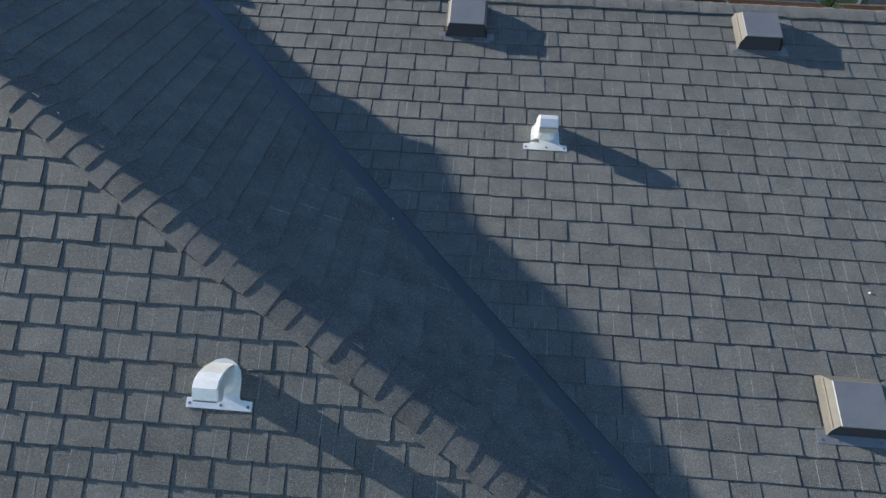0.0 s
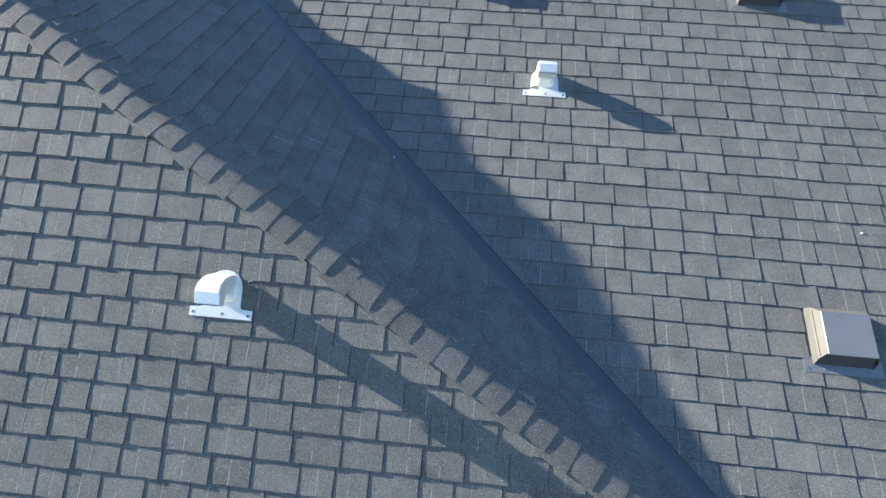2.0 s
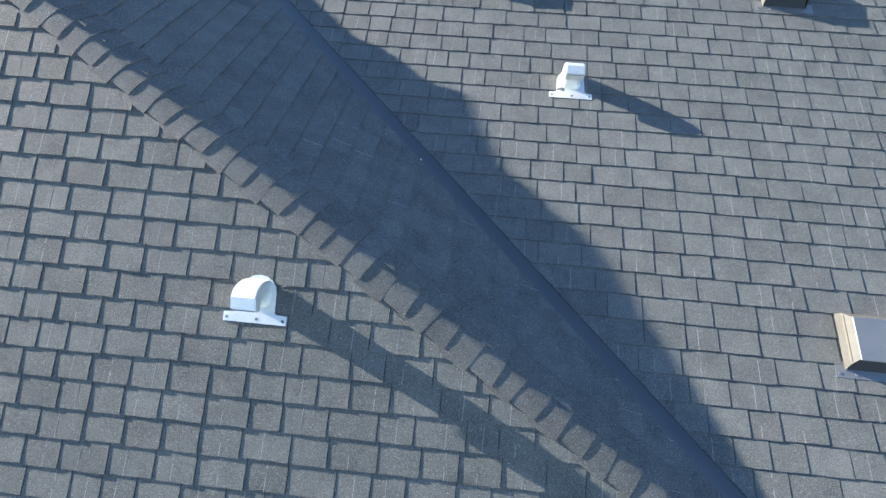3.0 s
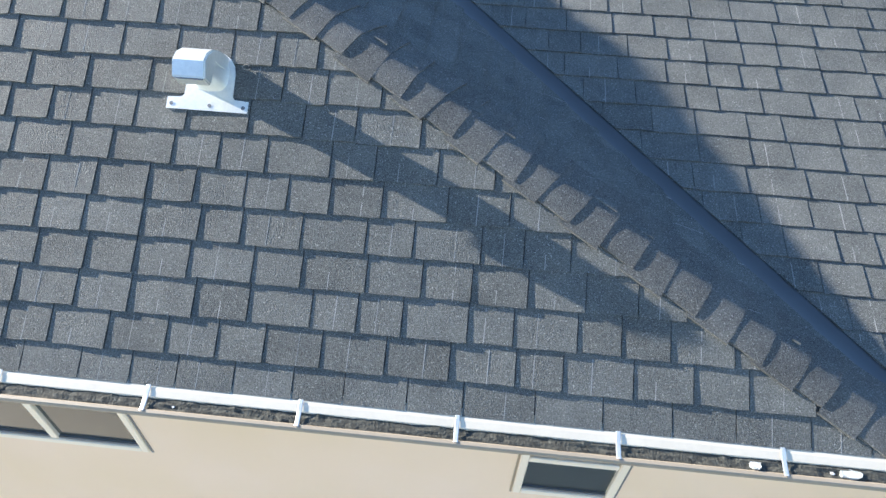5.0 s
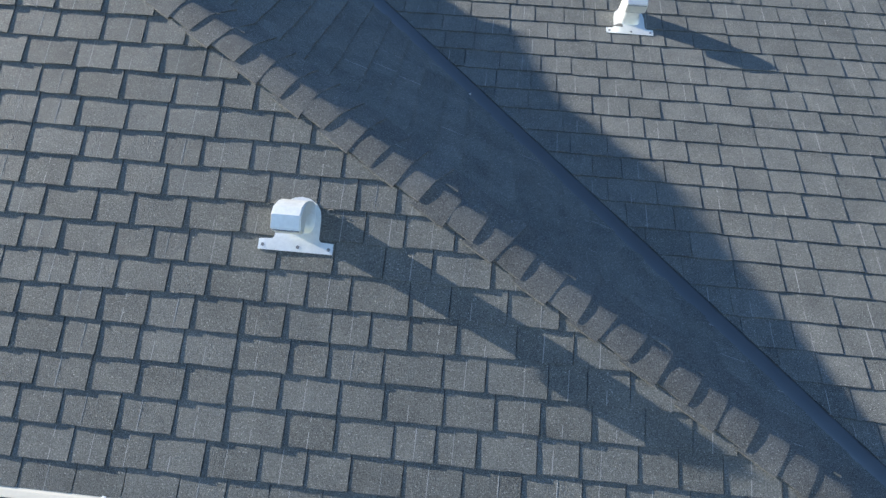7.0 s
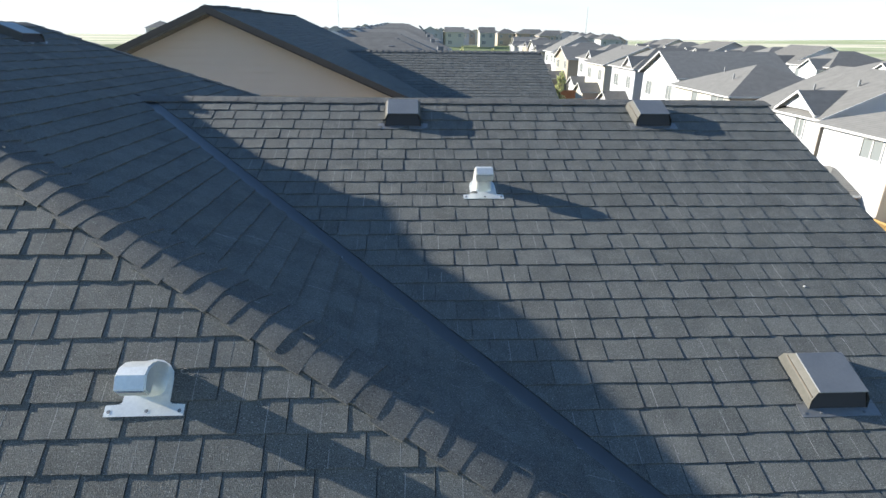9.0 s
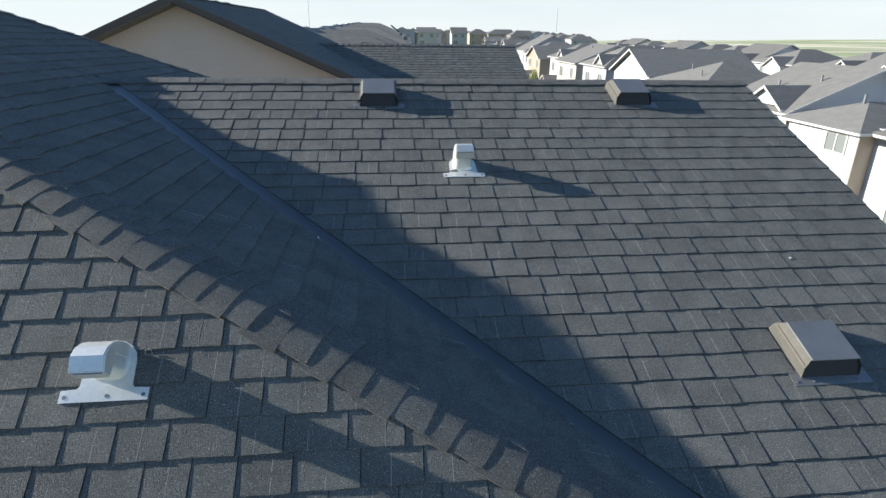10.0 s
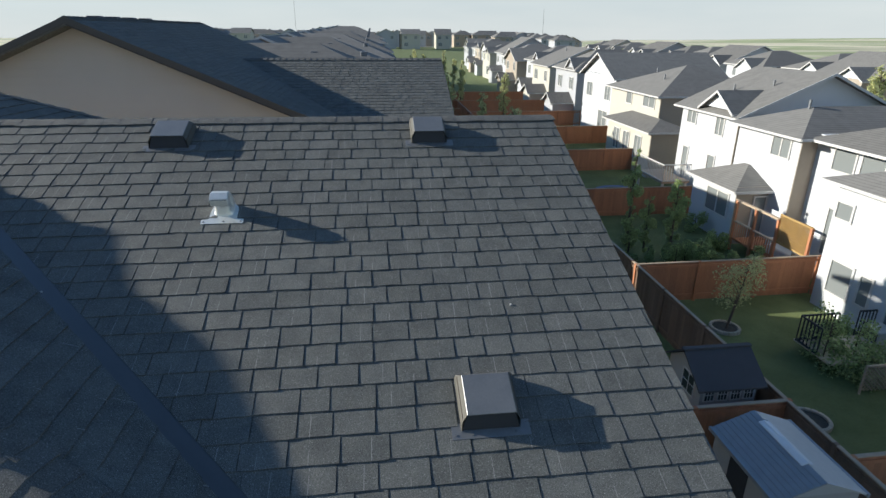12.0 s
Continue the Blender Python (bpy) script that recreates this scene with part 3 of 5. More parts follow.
def loft(bm, sections, close=True):
    rings = [[bm.verts.new(p) for p in ring] for ring in sections]
    k = len(rings[0])
    for a, b in zip(rings, rings[1:]):
        for i in range(k):
            bm.faces.new((a[i], a[(i + 1) % k], b[(i + 1) % k], b[i]))
    if close:
        bm.faces.new(rings[-1])
    return bm


def rounded(cx, cy, rx, ry, z, corner=0.6, n=16):
    ring = []
    for i in range(n):
        a = 2 * math.pi * (i + 0.5) / n
        c, s = math.cos(a), math.sin(a)
        ring.append((cx + rx * math.copysign(abs(c) ** corner, c), cy + ry * math.copysign(abs(s) ** corner, s), z))
    return ring


def gooseneck(slope, x, y, label, wide=0.155):
    ob = thing("roof_vent", label, "vent", on_slope(slope, x, y, 0.0095))
    arch = [(0.1 * math.cos(a * math.pi / 8), 0.165 + 0.095 * math.sin(a * math.pi / 8), 0.003) for a in range(9)]
    plate = [(-wide, 0, 0.003), (wide, 0, 0.003), (wide, 0.05, 0.003), (0.112, 0.054, 0.003), (0.103, 0.065, 0.003)] + arch + [(-0.103, 0.065, 0.003), (-0.112, 0.054, 0.003), (-wide, 0.05, 0.003)]
    part("flange", slab(plate, 0.003), GALV, ob, "bright galvanised base flange")
    for c in (-wide + 0.02, 0.01, wide - 0.02):
        part("nail", rod(bmesh.new(), (c, 0.022, 0.002), (c, 0.022, 0.0042), 0.0085, 8), GALV_DARK, ob, "dark roofing nail head")
    bm = bmesh.new()
    loft(bm, [rounded(0, 0.155, 0.074, 0.07, 0.003), rounded(0, 0.157, 0.066, 0.062, 0.02), rounded(0, 0.158, 0.061, 0.057, 0.06), rounded(0, 0.152, 0.056, 0.05, 0.13)], False)
    part("neck", bm, GALV, ob, smooth=True)
    profile = [(0.058, 0.118), (0.062, 0.178), (0.125, 0.196), (0.165, 0.182), (0.198, 0.145), (0.218, 0.1), (0.23, 0.05), (0.236, 0.004), (0.17, 0.004), (0.158, 0.112)]
    bm = bmesh.new()
    half = 0.066
    a, b = [[bm.verts.new((c, s, h)) for s, h in profile] for c in (-half, half)]
    for i in range(len(profile)):
        j = (i + 1) % len(profile)
        bm.faces.new((a[i], b[i], b[j], a[j]))
    bm.faces.new(a)
    bm.faces.new(b[::-1])
    bmesh.ops.recalc_face_normals(bm, faces=bm.faces[:])
    bmesh.ops.bevel(bm, geom=[e for e in bm.edges if e.calc_face_angle(0) > 0.9], offset=0.006, segments=2, affect="EDGES")
    part("hood", bm, GALV, ob)
    # thin dark plate painting the shade below the hood, nothing is cut open
    part("mouth", boxes(((-0.06, 0.064, 0.118), (0.06, 0.15, 0.122))), DARK, ob, "dark plate painted as the shaded opening under the hood")
    bm = bmesh.new()
    box(bm, (-0.06, 0.0575, 0.174), (0.06, 0.0625, 0.1755))
    part("seam", bm, GALV_DARK, ob)
    return ob


gooseneck(FRONT, -1.014, 0.85, "galvanised gooseneck vent above the gutter", 0.172)
gooseneck(MAIN, 0.716, 2.822, "galvanised gooseneck vent on the shingle slope")


SLOT_SHADE = material("slot_shade", (0.13, 0.11, 0.085), 0.8, vary=0.2)


def box_vent(slope, x, y, label, high=0.105):
    """A square hooded vent; (x, y) is the lower left corner of its hood at the roof."""
    ob = thing("box_vent", label, "vent", on_slope(slope, x, y, 0.009))
    part("flange", boxes(((-0.055, -0.045, 0), (0.385, 0.05, 0.0025))), VENT_GREY, ob, "flat grey metal flange")
    for c in (-0.035, 0.06, 0.3):
        part("nail", rod(bmesh.new(), (c, -0.02, 0.002), (c, -0.02, 0.006), 0.008, 8), GALV_DARK, ob)
    w, d = 0.33, 0.34
    bm = bmesh.new()
    # flared skirt: foot, louvre fold, top rim
    foot = [(0, 0.0, 0), (w, 0.0, 0), (w, d, 0), (0, d, 0)]
    waist = [(0.002, 0.022, 0.055), (w - 0.002, 0.022, 0.055), (w - 0.002, d - 0.01, 0.055), (0.002, d - 0.01, 0.055)]
    rim = [(0.032, 0.045, high), (w - 0.032, 0.045, high), (w - 0.032, 0.29, high), (0.032, 0.29, high)]
    rings = [[bm.verts.new(p) for p in r] for r in (foot, waist, rim)]
    for a, b in zip(rings, rings[1:]):
        for i in (1, 2, 3):
            bm.faces.new((a[i], a[(i + 1) % 4], b[(i + 1) % 4], b[i]))
    part("skirt", bm, VENT_SIDE, ob, "weathered beige skirt with louvres")
    # solid slanted panel; the shade inside the vent is painted by its dark colour
    part("throat", slab([(0.004, 0.006, 0.004), (w - 0.004, 0.006, 0.004), (w - 0.034, 0.052, high - 0.004), (0.034, 0.052, high - 0.004)], 0.01, (0, 1, 0)), DARK, ob, "dark panel painted as the shaded open front")
    bm = boxes(((0.028, 0.036, high - 0.004), (w - 0.028, 0.294, high + 0.005)), bevel=0.003)
    part("lid", bm, VENT_GREY, ob, "dull grey sheet metal lid")
    for side in (0, 1):
        c = 0.008 if side == 0 else w - 0.008
        # raised brown strip, its colour doing for the shadow in a slot
        part("louvre", boxes(((c - 0.003, 0.035, 0.059), (c + 0.006, 0.31, 0.068))), SLOT_SHADE, ob, "dark strip painted as a shadowed air slot")
    return ob


for slope_, x_, y_ in ((MAIN, 2.3, 1.145), (MAIN, -0.075, 3.775), (MAIN, 2.218, 3.8)):
    box_vent(slope_, x_, y_, "square grey metal roof vent on the shingle slope")
for y_ in (3.6, 4.53):
    box_vent(END, -3.49, y_, "square grey metal roof vent near the top ridge", 0.072)
def valley_foot():
    """The bent end of the valley metal above the gutter."""
    bm = bmesh.new()
    rows = []
    for i in range(6):
        f = i / 5
        y = 0.24 - 0.14 * f
        x = valley_x(y) + 0.03
        lift = 0.016 + 0.012 * math.sin(f * 3.0)
        rows.append([bm.verts.new((x - 0.05 + 0.012 * f, y, z_main(0, y) + lift * 0.6)), bm.verts.new((x, y + 0.004, z_main(0, y) + lift)), bm.verts.new((x + 0.045, y + 0.012, z_main(0, y + 0.012) + lift * 0.8)), bm.verts.new((x + 0.07 + 0.015 * math.sin(f * 5), y + 0.02, z_main(0, y + 0.02) + 0.012))])
    for a, b in zip(rows, rows[1:]):
        for j in range(3):
            bm.faces.new((a[j], b[j], b[j + 1], a[j + 1]))
    part("valley_foot", bm, GALV_DULL, house, "creased dull metal foot of the valley", smooth=True)


valley_foot()
for x_, y_, turn in ((-0.872, 1.006, 0.4), (-1.128, 1.02, 2.6)):
    curl = [(0.012 * math.cos(turn + a * 0.75) * (1 + 0.12 * a), 0.009 * math.sin(turn + a * 0.75) * (1 + 0.1 * a), 0.014 + 0.002 * math.sin(a * 1.9)) for a in range(8)]
    bm = bmesh.new()
    for p_, q_ in zip(curl, curl[1:]):
        rod(bm, p_, q_, 0.0019, 6)
    twig = part("twig", bm, TWIG)
    twig.matrix_basis = on_slope(FRONT, x_, y_, 0.0)
    tagged(twig, "pale curled twig lying beside the vent", "twig")
# litter on the roof
for x_, y_, slope_ in ((2.753, 1.965, MAIN), (-0.301, 2.241, MAIN)):
    bm = bmesh.new()
    bmesh.ops.create_icosphere(bm, subdivisions=1, radius=0.008)
    for v in bm.verts:
        v.co *= 1 + 0.35 * noise.noise(v.co * 90)
    bit = part("pebble", bm, TRIM)
    bit.matrix_basis = on_slope(slope_, x_, y_, 0.012)
    tagged(bit, "small white fleck of litter on the shingles", "litter")

# ---- ground ----
def rise(x, y):
    """Flat about the lots; beyond them the land climbs gently."""
    far = max(0.0, math.hypot(x - 20, y - 20) - 130)
    north_west = max(0.0, (y - 70) / 600) * max(0.0, min(1.0, 0.45 - x / 260))
    east = max(0.0, min(1.0, (math.atan2(x, max(y, 1.0)) - 0.36) / 0.4))
    return GROUND - 0.015 * max(0.0, y - 170) + min(3.5, 0.075 * far * min(1.0, north_west * 5 + 0.02)) + (0.0048 + 0.0018 * math.sin(x * 0.004 + y * 0.0013)) * max(0.0, far - 150) * east


def lay_ground():
    steps = [-2600, -1500, -900, -500, -300, -200, -140, -100, -70, -50, -35, -25] + list(range(-20, 61, 5)) + [70, 85, 100, 130, 170, 220, 260, 300, 350, 420, 500, 600, 720, 850, 1000, 1200, 1450, 1700, 2100, 2600, 3300, 4200, 5400, 7000]
    fields = random.Random(4)
    bm = bmesh.new()
    grid = [[bm.verts.new((x, y, rise(x, y))) for x in steps] for y in steps]
    for i in range(len(steps) - 1):
        for j in range(len(steps) - 1):
            f = bm.faces.new((grid[i][j], grid[i][j + 1], grid[i + 1][j + 1], grid[i + 1][j]))
            mx, my = (steps[j] + steps[j + 1]) / 2, (steps[i] + steps[i + 1]) / 2
            f.material_index = 0 if (-110 < mx < 115 and -110 < my < 260) else 1 + fields.randrange(3)
    ob = part("ground", bm, [GRASS, FIELD, FIELD_GREEN, FIELD_STRAW], lots=True)
    tagged(ob, "mown back lawns running out into dry prairie", "ground", kind="structure")


lay_ground()
# out-of-view pale sheet, added to throw warm light up at the stucco
yard = part("side_yard", slab([(-30, -16, GROUND + 0.03), (RAKE_X + 5, -16, GROUND + 0.03), (RAKE_X + 5, WALL_Y, GROUND + 0.03), (-30, WALL_Y, GROUND + 0.03)], 0.3), CONCRETE)
tagged(yard, "unseen pale ground added to bounce light onto the wall", "side yard", kind="structure")


# ---- houses ----
def far_window(parent, axis, at, a0, a1, z0, z1, split=True):
    """A window on a wall at x = at (axis x) or y = at (axis y), facing the camera's side."""
    def block(p0, p1, lo, hi, front, back):
        if axis == "x":
            return (at - front, p0, lo), (at - back, p1, hi)
        return (p0, at - front, lo), (p1, at - back, hi)

    w = 0.07
    bm = bmesh.new()
    for p0, p1, lo, hi in ((a0 - w, a0, z0 - w, z0), (a0 - w, a0, z0, z1), (a0 - w, a0, z1, z1 + w), (a0, a1, z0 - w, z0), (a0, a1, z1, z1 + w), (a1, a1 + w, z0 - w, z0), (a1, a1 + w, z0, z1), (a1, a1 + w, z1, z1 + w)):
        box(bm, *block(p0, p1, lo, hi, 0.05, -0.03))
    bmesh.ops.remove_doubles(bm, verts=bm.verts[:], dist=0.0005)
    win = part("window", bm, TRIM, parent)
    if split:
        mid = (a0 + a1) / 2
        part("mullion", boxes(block(mid - 0.03, mid + 0.03, z0, z1, 0.04, -0.02)), TRIM, win)
    part("pane", boxes(block(a0, a1, z0, z1, 0.012, -0.01)), FAR_GLASS, win)
    return win


def roof_shape(kind, x0, x1, y0, y1, eave, pitch, over=0.4):
    """Outlines of the roof planes, and the ridge height."""
    X0, X1, Y0, Y1 = x0 - over, x1 + over, y0 - over, y1 + over
    e = eave - over * pitch
    mx, my = (X0 + X1) / 2, (Y0 + Y1) / 2
    if kind == "gable_y":
        top = e + (mx - X0) * pitch
        return [[(X0, Y0, e), (X0, Y1, e), (mx, Y1, top), (mx, Y0, top)], [(X1, Y1, e), (X1, Y0, e), (mx, Y0, top), (mx, Y1, top)]], top
    if kind == "gable_x":
        top = e + (my - Y0) * pitch
        return [[(X1, Y0, e), (X0, Y0, e), (X0, my, top), (X1, my, top)], [(X0, Y1, e), (X1, Y1, e), (X1, my, top), (X0, my, top)]], top
    half = min(X1 - X0, Y1 - Y0) / 2
    top = e + half * pitch
    if X1 - X0 > Y1 - Y0:
        a, b = (X0 + half, my, top), (X1 - half, my, top)
        return [[(X0, Y1, e), (X0, Y0, e), a], [(X1, Y0, e), (X1, Y1, e), b], [(X0, Y0, e), (X1, Y0, e), b, a], [(X1, Y1, e), (X0, Y1, e), a, b]], top
    a, b = (mx, Y0 + half, top), (mx, Y1 - half, top)
    return [[(X0, Y0, e), (X1, Y0, e), a], [(X1, Y1, e), (X0, Y1, e), b], [(X0, Y1, e), (X0, Y0, e), a, b], [(X1, Y0, e), (X1, Y1, e), b, a]], top


def add_roof(parent, kind, x0, x1, y0, y1, eave, pitch, over=0.4, mat=None, wall=None, fascia=True):
    planes, top = roof_shape(kind, x0, x1, y0, y1, eave, pitch, over)
    for outline in planes:
        part("roof", slab(outline, 0.1), mat or FAR_ROOF, parent)
    e = eave - over * pitch
    if fascia:
        t = 0.03
        X0, X1, Y0, Y1 = x0 - over, x1 + over, y0 - over, y1 + over
        runs = []
        if kind != "gable_x":
            runs.append(((X0 - t, Y0, e - 0.11), (X0 + 0.02, Y1, e - 0.005)))
        if kind != "gable_y":
            runs.append(((X0, Y0 - t, e - 0.11), (X1, Y0 + 0.02, e - 0.005)))
        for run in runs:
            part("fascia", boxes(run), TRIM, parent, "white painted fascia and gutter")
        if kind == "gable_y":
            mx = (X0 + X1) / 2
            for xa in (X0, X1):
                part("rake", slab([(xa, Y0 - t, e + 0.01), (mx, Y0 - t, top + 0.01), (mx, Y0 - t, top - 0.13), (xa, Y0 - t, e - 0.13)], t, (0, 1, 0)), TRIM, parent)
        if kind == "gable_x":
            my = (Y0 + Y1) / 2
            for ya in (Y0, Y1):
                part("rake", slab([(X0 - t, ya, e + 0.01), (X0 - t, my, top + 0.01), (X0 - t, my, top - 0.13), (X0 - t, ya, e - 0.13)], t, (1, 0, 0)), TRIM, parent)
    if kind == "gable_y":
        for yy in (y0, y1 - 0.15):
            part("gable", slab([(x0, yy, eave - 0.05), (x1, yy, eave - 0.05), ((x0 + x1) / 2, yy, eave + (x1 - x0) / 2 * pitch - 0.12)], 0.15, (0, 1, 0)), wall, parent)
    if kind == "gable_x":
        for xx in (x0, x1 - 0.15):
            part("gable", slab([(xx, y0, eave - 0.05), (xx, y1, eave - 0.05), (xx, (y0 + y1) / 2, eave + (y1 - y0) / 2 * pitch - 0.12)], 0.15, (1, 0, 0)), wall, parent)
    return top


def roof_stack(parent, x, y, z):
    part("vent_pipe", rod(bmesh.new(), (x, y, z - 0.1), (x, y, z + 0.4), 0.06, 8), GALV_DARK, parent)


def ordinary_house(label, x0, x1, y0, y1, eave, wall, roof, pitch=0.45, base=None, windows=(), side_windows=(), roof_mat=None, group=""):
    base = GROUND - 0.3 if base is None else base
    ob = thing("house", label, "house", LOTS, group)
    part("wall", boxes(((x0, y0, base), (x1, y1, eave))), wall, ob)
    top = add_roof(ob, roof, x0, x1, y0, y1, eave, pitch, mat=roof_mat, wall=wall)
    for w in windows:
        far_window(ob, "x", x0, *w)
    for w in side_windows:
        far_window(ob, "y", y0, *w)
    return ob, top


# the row across the back fences, from near to far
E0 = 4.2
near_white, _ = ordinary_house("white two-storey house with a grey hip roof beside the cedar fence", 17.75, 27, 5.6, 14.2, 3.6, SIDING_WHITE, "hip", 0.42, windows=[(12.85, 13.7, -0.5, 0.65, False), (13.45, 14.05, 2.15, 2.7, False), (12.1, 12.5, -0.4, 0.6, False), (10.6, 11.8, 1.7, 2.9), (9.4, 11.4, -1.0, 0.9)])
porch_house, _ = ordinary_house("white two-storey house with a single-storey sunroom", 19.85, 28, 18.6, 22.6, E0, SIDING_WHITE, "hip", 0.42, windows=[(19.15, 20.2, 2.98, 3.78)])
part("wall", boxes(((20.6, 15.0, GROUND - 0.3), (28, 18.6, E0 - 0.02))), SIDING_WHITE, porch_house)
# the jog's side wall lies in shade, painted by this thin tan skin
part("wall", boxes(((19.86, 18.56, GROUND - 0.3), (20.6, 18.6, E0 - 0.2))), SIDING_TAN_AND_SHADE, porch_house)
add_roof(porch_house, "hip", 20.4, 28, 14.9, 18.1, E0, 0.42)
far_window(porch_house, "x", 20.6, 16.6, 17.6, 2.9, 3.9, False)
far_window(porch_house, "x", 20.6, 15.3, 16.3, 2.9, 3.9, False)
far_window(porch_house, "x", 20.6, 15.8, 17.2, -0.7, 1.3)
part("sunroom_wall", boxes(((18.25, 19.85, GROUND - 0.3), (19.5, 23.2, 1.5))), SIDING_WHITE, porch_house)
# tan skin darkens the sunroom's shaded side by colour
part("sunroom_wall", boxes(((18.27, 19.83, GROUND - 0.3), (21.0, 19.85, 1.5))), SIDING_TAN_AND_SHADE, porch_house)
add_roof(porch_house, "hip", 18.25, 21.3, 19.85, 23.2, 1.5, 0.45, over=0.3)
far_window(porch_house, "x", 18.25, 20.3, 21.9, -0.1, 1.0)
far_window(porch_house, "y", 19.83, 19.2, 20.4, -1.0, 1.0)

gable_house, _ = ordinary_house("tall white house with a grey gable roof and dormer", 20.75, 30, 24.0, 29.2, E0, SIDING_WHITE, "gable_y", 0.45, windows=[(27.7, 28.55, 3.1, 3.95), (25.1, 25.75, 2.85, 3.95), (25.4, 26.0, -0.4, 1.6, False), (28.0, 28.5, -0.2, 1.6, False)])
# side away from the sun, its shade painted tan over the white
part("wall", boxes(((20.76, 23.96, GROUND - 0.3), (29.9, 24.0, E0 - 0.2))), SIDING_TAN_AND_SHADE, gable_house)
add_roof(gable_house, "gable_x", 20.62, 24.5, 24.3, 26.9, 4.35, 0.7, over=0.25, wall=SIDING_WHITE)
hip_house, _ = ordinary_house("cream two-storey house with a grey hip roof", 21.55, 30, 33.4, 41.3, E0, SIDING_CREAM, "hip", 0.42, windows=[(34.1, 35.7, 3.1, 3.95), (37.6, 38.4, 3.0, 3.8, False)])
# tan sheet over the cream side wall, shade put into the colour
part("wall", boxes(((21.57, 33.36, GROUND - 0.3), (30, 33.4, E0 - 0.2))), SIDING_TAN_AND_SHADE, hip_house)
part("sunroom_wall", boxes(((20.2, 31.6, GROUND - 0.3), (21.5, 38.2, 2.0))), SIDING_CREAM, hip_house)
# same painted shade on this sunroom's side
part("sunroom_wall", boxes(((20.22, 31.56, GROUND - 0.3), (22.5, 31.6, 2.0))), SIDING_TAN_AND_SHADE, hip_house)
add_roof(hip_house, "hip", 20.2, 22.6, 31.6, 38.2, 2.05, 0.42, over=0.4)
for y_ in (32.8, 34.6, 36.2):
    far_window(hip_house, "x", 20.2, y_, y_ + 0.9, -0.2, 1.3)

for owner_, x_, y_, z_ in ((near_white, 19.6, 9.0, 4.25), (near_white, 20.4, 12.6, 4.55), (porch_house, 21.6, 20.6, 4.95), (porch_house, 22.0, 16.2, 4.8), (gable_house, 22.6, 27.4, 5.0), (gable_house, 23.6, 25.6, 5.4), (hip_house, 23.2, 36.2, 4.9), (hip_house, 24.0, 38.8, 5.2)):
    roof_stack(owner_, x_, y_, z_)
dice = random.Random(5)
WALLS = [SIDING_WHITE, SIDING_GREY, SIDING_CREAM, SIDING_WHITE, SIDING_TAN_AND_SHADE]
NAMES = {"siding_white": "white", "siding_grey": "pale grey", "siding_cream": "cream", "siding_tan_and_shade": "tan"}
y_ = 43.2
for i in range(13):
    wall = WALLS[i % 5]
    wide = dice.uniform(6.6, 7.6)
    kind = ("gable_x", "hip", "gable_y", "hip")[i % 4]
    x_ = 22 + dice.uniform(-0.6, 1.2) + 0.06 * (y_ - 43)
    eave = E0 + dice.uniform(-0.1, 0.5)
    h, top = ordinary_house(NAMES[wall.name] + " two-storey house with a grey shingle roof", x_, x_ + dice.uniform(8.5, 10), y_, y_ + wide, eave, wall, kind, dice.uniform(0.42, 0.55), windows=[(y_ + 1, y_ + 2, 2.4, 3.6), (y_ + wide - 2.2, y_ + wide - 1, 2.4, 3.6), (y_ + 1.2, y_ + 3, -0.4, 1.3)], side_windows=[(x_ + 2, x_ + 3, 2.4, 3.5)], group="back-yard row of houses")
    low = dice.random()
    if low < 0.6:
        part("porch_wall", boxes(((x_ - 2.2, y_ + 0.6, GROUND - 0.3), (x_, y_ + 3.4, 1.2))), wall, h)
        add_roof(h, "gable_x", x_ - 2.2, x_ + 0.2, y_ + 0.6, y_ + 3.4, 1.2, 0.6, over=0.3, wall=wall)
    if kind == "hip":
        add_roof(h, "gable_x", x_ - 0.05, x_ + 3.5, y_ + 0.4, y_ + 3.0, eave - 0.05, 0.8, over=0.25, wall=wall)
    roof_stack(h, x_ + 3.5, y_ + wide / 2 + 1, top - 0.5)
    y_ += 9.4

# the next street, fronts and backs
y_ = 8.0
for i in range(15):
    wall = WALLS[(i * 2 + 1) % 5]
    x_ = 47 + dice.uniform(-1.5, 1.5) + 0.1 * y_
    base = rise(x_, y_)
    h, top = ordinary_house(NAMES[wall.name] + " house on the next street with white gables", x_, x_ + 9.5, y_, y_ + 7.4, base + 5.6, wall, ("hip", "gable_y", "hip")[i % 3], 0.45, base - 0.3, windows=[(y_ + 1, y_ + 2.3, base + 3.9, base + 5.0), (y_ + 4.6, y_ + 6, base + 3.9, base + 5.0)], group="houses on the next street")
    add_roof(h, "gable_x", x_ - 1.2, x_ + 3, y_ + 0.5, y_ + 3.6, base + 5.3, 0.7, over=0.3, wall=SIDING_WHITE)
    part("bay_wall", boxes(((x_ - 1.2, y_ + 0.5, base - 0.3), (x_, y_ + 3.6, base + 5.3))), wall, h)
    y_ += 9.3

